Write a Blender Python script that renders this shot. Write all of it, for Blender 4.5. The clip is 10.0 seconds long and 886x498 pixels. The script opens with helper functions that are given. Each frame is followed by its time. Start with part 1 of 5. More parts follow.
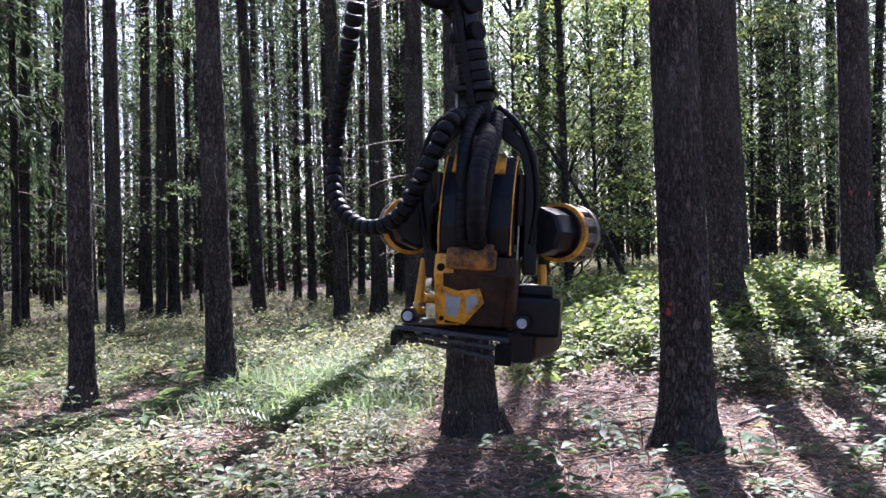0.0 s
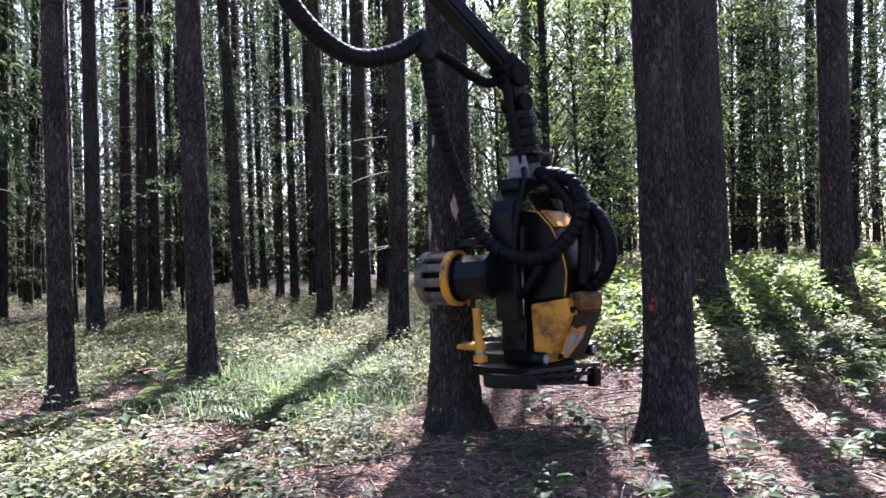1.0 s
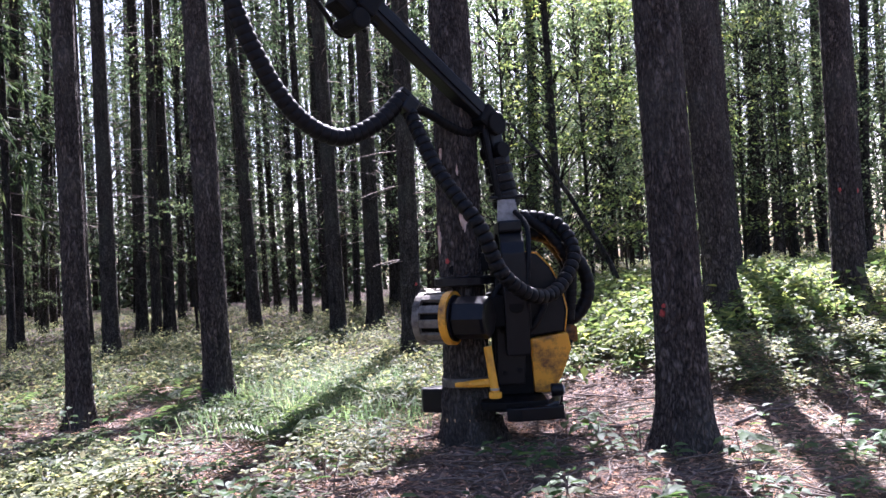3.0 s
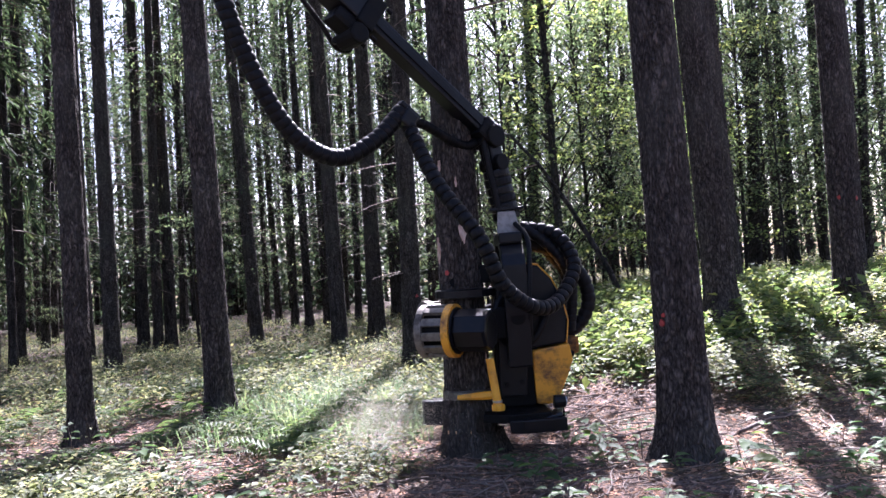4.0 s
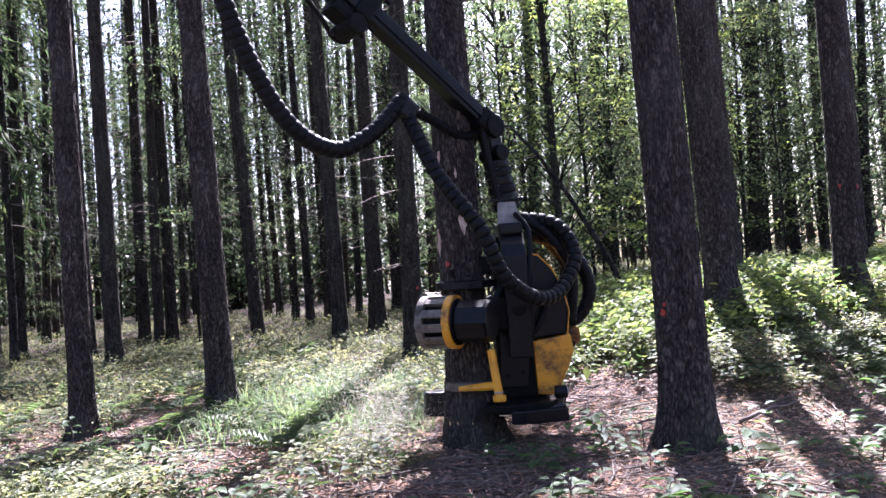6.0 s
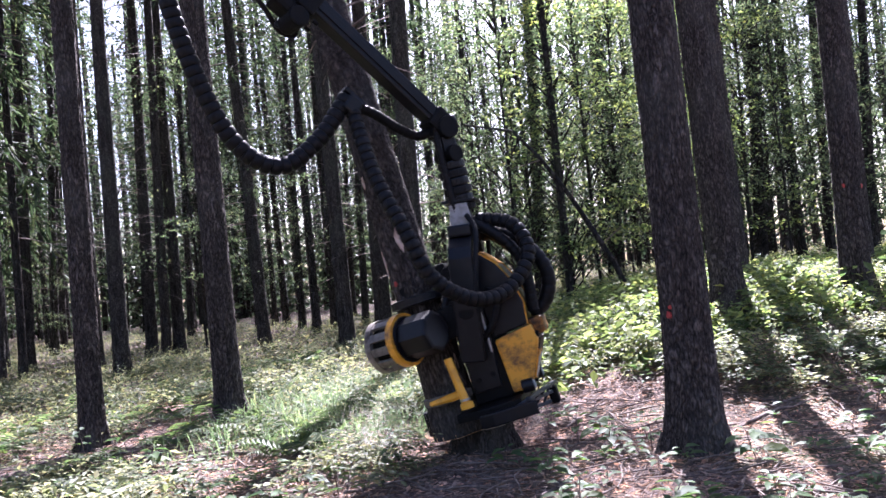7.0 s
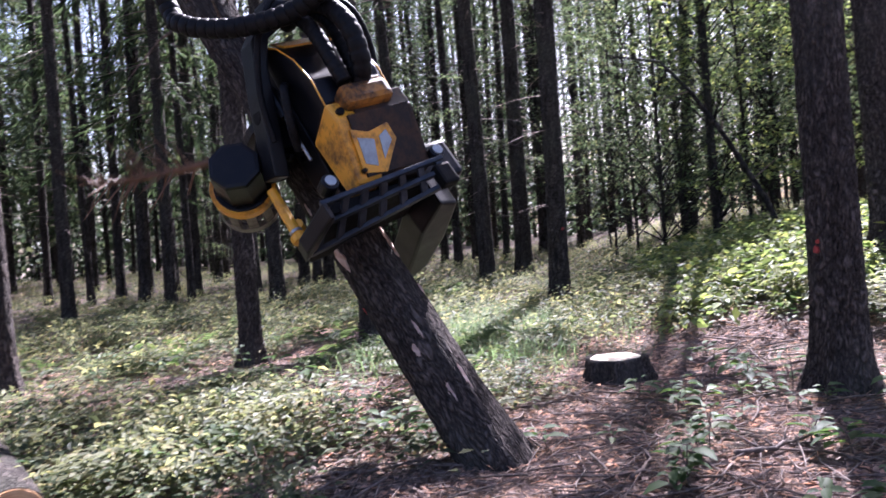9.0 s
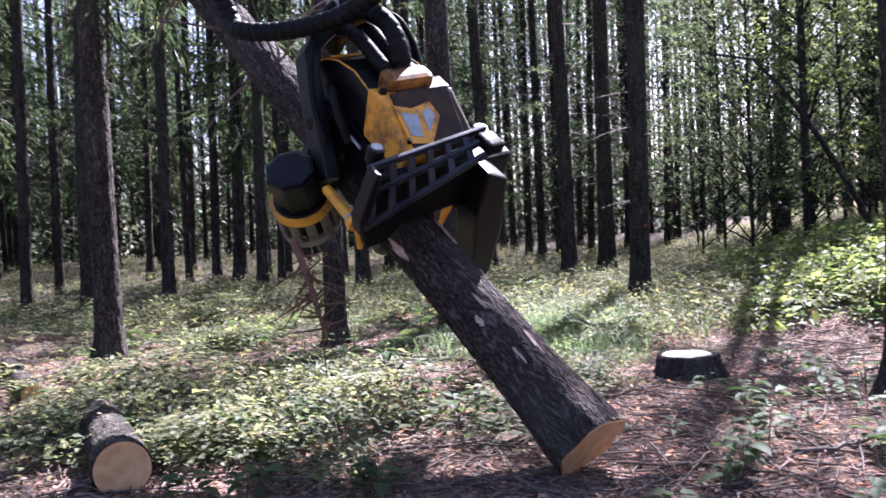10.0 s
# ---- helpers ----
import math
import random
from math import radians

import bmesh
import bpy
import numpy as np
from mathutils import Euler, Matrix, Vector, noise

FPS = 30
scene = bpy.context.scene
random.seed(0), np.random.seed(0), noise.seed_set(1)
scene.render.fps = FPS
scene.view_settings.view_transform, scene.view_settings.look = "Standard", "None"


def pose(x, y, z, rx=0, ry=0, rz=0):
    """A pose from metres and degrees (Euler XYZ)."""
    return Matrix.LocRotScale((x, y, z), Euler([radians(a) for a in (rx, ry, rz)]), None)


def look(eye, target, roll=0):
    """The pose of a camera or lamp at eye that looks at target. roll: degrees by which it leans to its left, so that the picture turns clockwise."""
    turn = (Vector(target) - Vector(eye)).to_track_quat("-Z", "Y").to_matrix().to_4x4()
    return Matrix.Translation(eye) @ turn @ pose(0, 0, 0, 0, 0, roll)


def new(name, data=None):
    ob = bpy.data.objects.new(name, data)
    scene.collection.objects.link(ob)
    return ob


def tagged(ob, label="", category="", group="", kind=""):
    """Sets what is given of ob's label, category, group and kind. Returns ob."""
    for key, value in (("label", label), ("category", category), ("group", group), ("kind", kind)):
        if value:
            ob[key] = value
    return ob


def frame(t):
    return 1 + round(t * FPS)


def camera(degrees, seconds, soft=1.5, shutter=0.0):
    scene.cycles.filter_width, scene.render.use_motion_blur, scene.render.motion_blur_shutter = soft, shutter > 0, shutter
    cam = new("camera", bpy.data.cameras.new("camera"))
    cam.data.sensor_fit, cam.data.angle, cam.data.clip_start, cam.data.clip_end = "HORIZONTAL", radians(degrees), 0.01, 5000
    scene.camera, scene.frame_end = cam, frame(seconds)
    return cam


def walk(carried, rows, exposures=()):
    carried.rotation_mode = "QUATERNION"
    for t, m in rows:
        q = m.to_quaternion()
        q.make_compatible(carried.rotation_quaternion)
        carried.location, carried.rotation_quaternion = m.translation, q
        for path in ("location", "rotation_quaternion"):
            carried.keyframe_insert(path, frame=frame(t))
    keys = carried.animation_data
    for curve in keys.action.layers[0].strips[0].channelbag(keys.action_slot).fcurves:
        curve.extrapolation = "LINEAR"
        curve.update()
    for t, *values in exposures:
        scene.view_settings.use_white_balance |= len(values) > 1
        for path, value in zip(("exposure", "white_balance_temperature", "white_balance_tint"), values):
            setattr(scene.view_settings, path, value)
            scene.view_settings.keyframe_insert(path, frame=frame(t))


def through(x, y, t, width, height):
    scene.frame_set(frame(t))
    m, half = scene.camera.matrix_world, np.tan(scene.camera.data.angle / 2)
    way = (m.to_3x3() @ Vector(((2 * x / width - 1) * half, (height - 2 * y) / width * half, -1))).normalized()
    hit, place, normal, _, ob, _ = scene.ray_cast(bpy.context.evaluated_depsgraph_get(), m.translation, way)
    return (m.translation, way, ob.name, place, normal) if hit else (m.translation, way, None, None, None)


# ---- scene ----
cam = camera(57.0, 10.0, soft=1.5, shutter=0.5)
PATH = [
    (0.00, pose(0.000, 0.000, 1.500, 90.90, 2.00, 0.30)),
    (0.50, pose(0.001, 0.005, 1.501, 90.48, 1.89, -0.28)),
    (1.00, pose(-0.006, 0.013, 1.503, 90.61, 2.18, -0.91)),
    (1.50, pose(-0.002, 0.009, 1.494, 90.81, 2.58, -0.75)),
    (2.00, pose(0.011, -0.007, 1.487, 90.99, 3.18, -0.60)),
    (2.50, pose(0.004, -0.022, 1.486, 91.23, 3.39, -0.27)),
    (4.00, pose(0.026, -0.047, 1.491, 92.39, 4.29, 0.07)),
    (4.50, pose(0.026, -0.051, 1.485, 92.55, 4.08, -0.22)),
    (5.00, pose(0.024, -0.052, 1.490, 92.10, 3.99, -0.02)),
    (5.50, pose(0.025, -0.020, 1.482, 91.78, 4.29, 0.06)),
    (7.00, pose(0.024, -0.060, 1.482, 92.31, 5.60, 0.49)),
    (7.50, pose(0.040, -0.055, 1.483, 92.55, 5.62, 1.74)),
    (8.00, pose(0.053, -0.041, 1.466, 91.70, 5.47, 4.52)),
    (8.50, pose(0.065, -0.063, 1.433, 90.35, 5.33, 7.37)),
    (9.00, pose(0.088, -0.170, 1.421, 88.83, 4.87, 10.54)),
    (9.50, look((0.204, -0.356, 1.412), (-0.280, 1.584, 1.343), -3.1)),
    (10.00, look((0.223, -0.435, 1.425), (-0.352, 1.480, 1.376), -2.9)),
]
walk(cam, PATH, [(0.0, 2.96, 5680, 26), (4.5, 3.02, 5680, 28), (7.3, 3.16, 5680, 29), (9.0, 2.81, 5720, 31), (10.0, 2.90, 5680, 30)])

SUN_AZ, SUN_EL = 10.5, 47.0          # degrees clockwise from +y, degrees up
world = bpy.data.worlds.new("sky")
scene.world = world
world.use_nodes = True
wn = world.node_tree
sky = wn.nodes.new("ShaderNodeTexSky")
sky.sky_type = 'NISHITA'
sky.sun_disc = False
sky.air_density, sky.dust_density, sky.ozone_density = 1.0, 3.0, 1.0      # hazy white summer sky
sky.sun_elevation, sky.sun_rotation = radians(SUN_EL), radians(SUN_AZ)
wn.nodes["Background"].inputs["Strength"].default_value = 0.042
wn.links.new(sky.outputs[0], wn.nodes["Background"].inputs["Color"])
sun = new("sun", bpy.data.lights.new("sun", 'SUN'))
sun.data.energy, sun.data.angle, sun.data.color = 5.0, radians(0.53), (1.0, 0.96, 0.90)
sa, se = radians(SUN_AZ), radians(SUN_EL)
sun_way = Vector((math.sin(sa) * math.cos(se), math.cos(sa) * math.cos(se), math.sin(se)))
sun.matrix_world = look(sun_way * 60, (0, 0, 0))

# ---------------------------------------------------------------- materials


def material(name):
    m = bpy.data.materials.new(name)
    m.use_nodes = True
    nt = m.node_tree
    return m, nt, nt.nodes["Principled BSDF"]


def node(nt, kind, **values):
    n = nt.nodes.new(kind)
    for key, value in values.items():
        n.inputs[key.replace("_", " ")].default_value = value
    return n


def ramp(nt, fac, stops):
    r = nt.nodes.new("ShaderNodeValToRGB")
    while len(r.color_ramp.elements) < len(stops):
        r.color_ramp.elements.new(0.5)
    for e, (p, c) in zip(r.color_ramp.elements, stops):
        e.position, e.color = p, (*c, 1)
    nt.links.new(fac, r.inputs["Fac"])
    return r.outputs["Color"]


def coords(nt, scale=(1, 1, 1)):
    tc = nt.nodes.new("ShaderNodeTexCoord")
    mp = nt.nodes.new("ShaderNodeMapping")
    mp.inputs["Scale"].default_value = scale
    nt.links.new(tc.outputs["Object"], mp.inputs["Vector"])
    return mp.outputs["Vector"]


def bump(nt, b, height, strength, distance):
    n = nt.nodes.new("ShaderNodeBump")
    n.inputs["Strength"].default_value, n.inputs["Distance"].default_value = strength, distance
    nt.links.new(height, n.inputs["Height"])
    nt.links.new(n.outputs["Normal"], b.inputs["Normal"])


def bark_material(name, dark, light, lichen, scale=1.0, plate=13.0, long=0.42, groove=0.2, streak=0.15):
    """Upright fissures with broken plates between them, patched with lichen."""
    m, nt, b = material(name)
    v = coords(nt, (1, 1, 0.17))
    fissure = node(nt, "ShaderNodeTexNoise", Scale=11.0 * scale, Detail=7.0, Roughness=0.68, Distortion=0.5)
    fine = node(nt, "ShaderNodeTexNoise", Scale=60.0 * scale, Detail=5.0)
    plates = node(nt, "ShaderNodeTexVoronoi", Scale=plate * scale)
    plates.feature = 'DISTANCE_TO_EDGE'
    v2 = coords(nt, (1, 1, long))
    wobble = node(nt, "ShaderNodeTexNoise", Scale=9.0 * scale, Detail=4.0)
    nt.links.new(v2, wobble.inputs["Vector"])
    warp = nt.nodes.new("ShaderNodeMixRGB")
    warp.inputs["Fac"].default_value = 0.22
    nt.links.new(v2, warp.inputs[1])
    nt.links.new(wobble.outputs["Color"], warp.inputs[2])
    nt.links.new(warp.outputs[0], plates.inputs["Vector"])
    nt.links.new(v, fissure.inputs["Vector"])
    nt.links.new(v2, fine.inputs["Vector"])
    cell = node(nt, "ShaderNodeTexVoronoi", Scale=plate * scale)
    nt.links.new(warp.outputs[0], cell.inputs["Vector"])
    shade = ramp(nt, cell.outputs["Color"], [(0.15, (0.68, 0.66, 0.65)), (0.85, (1.0, 1.0, 1.0))])
    deep = ramp(nt, fissure.outputs["Fac"], [(0.34, (streak,) * 3), (0.52, (1, 1, 1))])
    crack = ramp(nt, plates.outputs["Distance"], [(0.0, (0.06, 0.06, 0.06)), (groove, (1, 1, 1))])
    height = nt.nodes.new("ShaderNodeMixRGB")
    height.blend_type = 'MULTIPLY'
    height.inputs["Fac"].default_value = 0.8
    nt.links.new(deep, height.inputs[1])
    nt.links.new(crack, height.inputs[2])
    tone = ramp(nt, fine.outputs["Fac"], [(0.3, dark), (0.72, light)])
    mul = nt.nodes.new("ShaderNodeMixRGB")
    mul.blend_type = 'MULTIPLY'
    mul.inputs["Fac"].default_value = 0.9
    plated = nt.nodes.new("ShaderNodeMixRGB")
    plated.blend_type = 'MULTIPLY'
    plated.inputs["Fac"].default_value = 0.9
    nt.links.new(tone, plated.inputs[1])
    nt.links.new(shade, plated.inputs[2])
    nt.links.new(plated.outputs[0], mul.inputs[1])
    nt.links.new(height.outputs[0], mul.inputs[2])
    patch = node(nt, "ShaderNodeTexNoise", Scale=1.7, Detail=4.0)
    nt.links.new(coords(nt, (1, 1, 0.5)), patch.inputs["Vector"])
    mix = nt.nodes.new("ShaderNodeMixRGB")
    mix.inputs[2].default_value = (*lichen, 1)
    nt.links.new(ramp(nt, patch.outputs["Fac"], [(0.5, (0, 0, 0)), (0.75, (0.5, 0.5, 0.5))]), mix.inputs["Fac"])
    nt.links.new(mul.outputs[0], mix.inputs[1])
    nt.links.new(mix.outputs[0], b.inputs["Base Color"])
    b.inputs["Roughness"].default_value = 0.95
    b.inputs["Specular IOR Level"].default_value = 0.2
    add = nt.nodes.new("ShaderNodeMath")
    add.operation = 'MULTIPLY_ADD'
    add.inputs[1].default_value = 0.4
    nt.links.new(fine.outputs["Fac"], add.inputs[0])
    nt.links.new(height.outputs[0], add.inputs[2])
    bump(nt, b, add.outputs[0], 1.0, 0.03)
    return m


def leaf_material(name, low, high, through, rand="Random Per Island", clear=0.55):
    m, nt, b = material(name)
    g = nt.nodes.new("ShaderNodeNewGeometry")
    c = ramp(nt, g.outputs[rand], [(0.0, low), (0.75, high), (1.0, (high[0] * 1.4, high[1] * 1.13, high[2]))])
    nt.links.new(c, b.inputs["Base Color"])
    b.inputs["Roughness"].default_value = 0.55
    b.inputs["Specular IOR Level"].default_value = 0.22
    t = nt.nodes.new("ShaderNodeBsdfTranslucent")
    tint = nt.nodes.new("ShaderNodeMixRGB")
    tint.blend_type = 'MULTIPLY'
    tint.inputs["Fac"].default_value = 1.0
    tint.inputs[2].default_value = (*through, 1)
    nt.links.new(c, tint.inputs[1])
    nt.links.new(tint.outputs[0], t.inputs["Color"])
    mix = nt.nodes.new("ShaderNodeMixShader")
    mix.inputs["Fac"].default_value = clear
    nt.links.new(b.outputs[0], mix.inputs[1])
    nt.links.new(t.outputs[0], mix.inputs[2])
    nt.links.new(mix.outputs[0], nt.nodes["Material Output"].inputs["Surface"])
    return m


def plain(name, colour, second, roughness, metal=0.0, scale=9.0, low=0.42, high=0.68, depth=0.002, strength=0.3, gloss=0.5):
    """Paint, rubber or steel: two tones in worn patches, with a fine grain."""
    m, nt, b = material(name)
    v = coords(nt)
    n1 = node(nt, "ShaderNodeTexNoise", Scale=scale, Detail=8.0, Roughness=0.7)
    n2 = node(nt, "ShaderNodeTexNoise", Scale=scale * 14, Detail=3.0)
    nt.links.new(v, n1.inputs["Vector"])
    nt.links.new(v, n2.inputs["Vector"])
    nt.links.new(ramp(nt, n1.outputs["Fac"], [(low, colour), (high, second)]), b.inputs["Base Color"])
    nt.links.new(ramp(nt, n1.outputs["Fac"], [(0.3, (roughness * 0.8,) * 3), (0.7, (min(1, roughness * 1.25),) * 3)]), b.inputs["Roughness"])
    b.inputs["Metallic"].default_value = metal
    b.inputs["Specular IOR Level"].default_value = gloss
    bump(nt, b, n2.outputs["Fac"], strength, depth)
    return m


BARK = bark_material("pine_bark", (0.036, 0.029, 0.026), (0.205, 0.168, 0.150), (0.12, 0.115, 0.10), 1.0, 22.0, 0.38, 0.26, 0.38)
BARK_SPRUCE = bark_material("spruce_bark", (0.040, 0.033, 0.028), (0.165, 0.142, 0.122), (0.10, 0.112, 0.08), 1.5, 12.0, 0.5, 0.2)
BARK_FAR = bark_material("far_bark", (0.036, 0.030, 0.027), (0.125, 0.108, 0.096), (0.075, 0.085, 0.06), 0.8)
BARK_GREY = bark_material("smooth_bark", (0.030, 0.026, 0.022), (0.085, 0.075, 0.065), (0.07, 0.08, 0.055), 0.7)
LEAF = leaf_material("broad_leaf", (0.030, 0.050, 0.025), (0.120, 0.148, 0.085), (1.25, 1.35, 1.05))
HERB = leaf_material("herb_leaf", (0.024, 0.038, 0.020), (0.245, 0.260, 0.150), (1.22, 1.25, 0.92))
FAR_LEAF = leaf_material("far_leaf", (0.022, 0.036, 0.020), (0.062, 0.084, 0.048), (1.1, 1.15, 1.0), clear=0.4)
SEEDLING = leaf_material("seedling_leaf", (0.040, 0.075, 0.035), (0.095, 0.150, 0.065), (1.2, 1.3, 0.8))
BRAMBLE = leaf_material("bramble_leaf", (0.045, 0.075, 0.034), (0.220, 0.270, 0.110), (1.25, 1.3, 0.85))
FERN = leaf_material("fern_frond", (0.040, 0.068, 0.028), (0.105, 0.145, 0.064), (1.2, 1.25, 0.9), "Random Per Island")
GRASS = leaf_material("grass_blade", (0.07, 0.11, 0.055), (0.17, 0.22, 0.12), (1.2, 1.35, 1.0))
NEEDLE = leaf_material("needle", (0.022, 0.034, 0.020), (0.07, 0.092, 0.052), (1.2, 1.35, 1.0))
DRY_LEAF = leaf_material("dry_leaf", (0.06, 0.036, 0.027), (0.50, 0.385, 0.32), (1.1, 0.95, 0.8))
TWIG = plain("twig_wood", (0.075, 0.054, 0.044), (0.27, 0.20, 0.165), 0.9, scale=20)
BLACK = plain("black_paint", (0.004, 0.004, 0.006), (0.014, 0.012, 0.012), 0.36, scale=7, low=0.5, high=0.85, gloss=0.24)
BLACK_DULL = plain("black_cast", (0.003, 0.003, 0.004), (0.009, 0.008, 0.007), 0.55, scale=11, gloss=0.12)
RUBBER = plain("hose_rubber", (0.004, 0.004, 0.005), (0.011, 0.010, 0.011), 0.5, scale=18, gloss=0.16)
YELLOW = plain("worn_yellow_paint", (0.76, 0.34, 0.02), (0.10, 0.042, 0.015), 0.45, scale=5, low=0.46, high=0.64)
YELLOW_CLEAN = plain("yellow_paint", (0.80, 0.37, 0.02), (0.42, 0.18, 0.03), 0.42, scale=9, low=0.5, high=0.75)
STEEL = plain("worn_steel", (0.42, 0.41, 0.40), (0.18, 0.16, 0.14), 0.38, metal=0.85, scale=10)
GREY = plain("grey_paint", (0.30, 0.29, 0.29), (0.12, 0.11, 0.10), 0.5, scale=10)
DECAL = plain("pale_decal", (0.34, 0.39, 0.43), (0.22, 0.24, 0.25), 0.35, scale=12)
BLUE_BLACK = plain("blue_black_steel", (0.016, 0.020, 0.029), (0.045, 0.052, 0.068), 0.42, metal=0.4, scale=8)
GRIME = plain("brown_grime", (0.022, 0.015, 0.012), (0.10, 0.048, 0.022), 0.6, scale=7, low=0.45, high=0.75, gloss=0.2)
OLD_STEEL = plain("browned_steel", (0.20, 0.175, 0.15), (0.055, 0.042, 0.034), 0.6, metal=0.4, scale=9)
CAKED = plain("caked_orange_paint", (0.035, 0.020, 0.012), (0.36, 0.15, 0.025), 0.55, scale=7, low=0.42, high=0.62, gloss=0.25)
PAINT = plain("red_marking_paint", (0.42, 0.05, 0.04), (0.22, 0.03, 0.03), 0.6, scale=30)
RESIN = plain("rusty_brown", (0.16, 0.075, 0.035), (0.07, 0.035, 0.02), 0.7, scale=9)


def wood_material(name, low, high):
    m, nt, b = material(name)
    tc = nt.nodes.new("ShaderNodeTexCoord")
    wave = node(nt, "ShaderNodeTexWave", Scale=18.0, Distortion=2.5, Detail=2.0)
    wave.wave_type, wave.rings_direction = 'RINGS', 'Z'
    nt.links.new(tc.outputs["Object"], wave.inputs["Vector"])
    n = node(nt, "ShaderNodeTexNoise", Scale=14.0, Detail=6.0)
    nt.links.new(tc.outputs["Object"], n.inputs["Vector"])
    mix = nt.nodes.new("ShaderNodeMixRGB")
    mix.blend_type = 'MULTIPLY'
    mix.inputs["Fac"].default_value = 0.5
    nt.links.new(ramp(nt, n.outputs["Fac"], [(0.3, low), (0.7, high)]), mix.inputs[1])
    nt.links.new(ramp(nt, wave.outputs["Fac"], [(0.0, (0.75, 0.62, 0.5)), (1.0, (1, 1, 1))]), mix.inputs[2])
    nt.links.new(mix.outputs[0], b.inputs["Base Color"])
    b.inputs["Roughness"].default_value = 0.75
    bump(nt, b, n.outputs["Fac"], 0.4, 0.004)
    return m


WOOD = wood_material("fresh_cut_wood", (0.62, 0.33, 0.15), (0.80, 0.52, 0.28))
SCAR = wood_material("torn_inner_bark", (0.34, 0.20, 0.15), (0.66, 0.52, 0.45))
# Paler copy of WOOD: sunlight on the stump's top put into the colour.
WOOD_SUNLIT = wood_material("sunlit_cut_wood", (0.66, 0.54, 0.38), (0.82, 0.72, 0.56))


def ground_material():
    m, nt, b = material("forest_floor")
    v = coords(nt)
    n1 = node(nt, "ShaderNodeTexNoise", Scale=0.55, Detail=6.0)
    n2 = node(nt, "ShaderNodeTexNoise", Scale=21.0, Detail=8.0, Roughness=0.8)
    n3 = node(nt, "ShaderNodeTexNoise", Scale=90.0, Detail=3.0)
    for n in (n1, n2, n3):
        nt.links.new(v, n.inputs["Vector"])
    litter = ramp(nt, n2.outputs["Fac"], [(0.36, (0.028, 0.017, 0.014)), (0.5, (0.130, 0.082, 0.070)), (0.64, (0.38, 0.285, 0.25))])
    moss = ramp(nt, n2.outputs["Fac"], [(0.3, (0.035, 0.05, 0.02)), (0.7, (0.12, 0.15, 0.06))])
    mix = nt.nodes.new("ShaderNodeMixRGB")
    nt.links.new(ramp(nt, n1.outputs["Fac"], [(0.48, (0, 0, 0)), (0.66, (0.85, 0.85, 0.85))]), mix.inputs["Fac"])
    nt.links.new(litter, mix.inputs[1])
    nt.links.new(moss, mix.inputs[2])
    nt.links.new(mix.outputs[0], b.inputs["Base Color"])
    b.inputs["Roughness"].default_value = 0.95
    add = nt.nodes.new("ShaderNodeMath")
    add.operation = 'ADD'
    nt.links.new(n2.outputs["Fac"], add.inputs[0])
    nt.links.new(n3.outputs["Fac"], add.inputs[1])
    bump(nt, b, add.outputs[0], 1.0, 0.06)
    return m


FLOOR = ground_material()

# ---------------------------------------------------------------- mesh helpers


def to_mesh(name, bm, mat, smooth=True):
    me = bpy.data.meshes.new(name)
    bm.to_mesh(me)
    bm.free()
    if smooth:
        me.polygons.foreach_set("use_smooth", [True] * len(me.polygons))
    for k in (mat if isinstance(mat, (list, tuple)) else [mat]):
        me.materials.append(k)
    return me


def part(name, bm, mat, parent, label="", smooth=False, at=None):
    ob = new(name, bm if isinstance(bm, bpy.types.Mesh) else to_mesh(name, bm, mat, smooth))
    ob.parent = parent
    if at is not None:
        ob.matrix_basis = at
    if label:
        tagged(ob, label)
    return ob


def smoothstep(a, b, x):
    t = min(1.0, max(0.0, (x - a) / (b - a)))
    return t * t * (3 - 2 * t)


def gz(x, y):
    """Height of the forest floor: level in front, a low bank behind on the right-hand side."""
    r = math.hypot(x, y)
    h = 0.016 * max(0.0, min(y, 45.0) - 8.0)
    h += 0.80 * smoothstep(6.8, 12.0, y + 0.15 * x) * smoothstep(-0.6, 4.2, x)
    h += 0.05 * noise.noise((x * 0.45, y * 0.45, 3.1)) + 0.022 * noise.noise((x * 1.7, y * 1.7, 7.7))
    h += 0.25 * noise.noise((x * 0.06, y * 0.06, 1.3)) * smoothstep(14, 40, r)
    return h


def tube(bm, pts, radii, sides=8, caps=True):
    """A tapered tube through pts."""
    rings = []
    n = len(pts)
    ref = Vector((0.13, 0.97, 0.2))
    for i, p in enumerate(pts):
        d = (Vector(pts[min(i + 1, n - 1)]) - Vector(pts[max(i - 1, 0)])).normalized()
        u = d.cross(ref)
        if u.length < 0.05:
            u = d.cross(Vector((1, 0, 0)))
        u.normalize()
        w = d.cross(u)
        rings.append([bm.verts.new(Vector(p) + (u * math.cos(a) + w * math.sin(a)) * radii[i]) for a in [2 * math.pi * k / sides for k in range(sides)]])
    for a, b in zip(rings, rings[1:]):
        for k in range(sides):
            bm.faces.new((a[k], a[(k + 1) % sides], b[(k + 1) % sides], b[k]))
    if caps:
        bm.faces.new(rings[0][::-1])
        bm.faces.new(rings[-1])


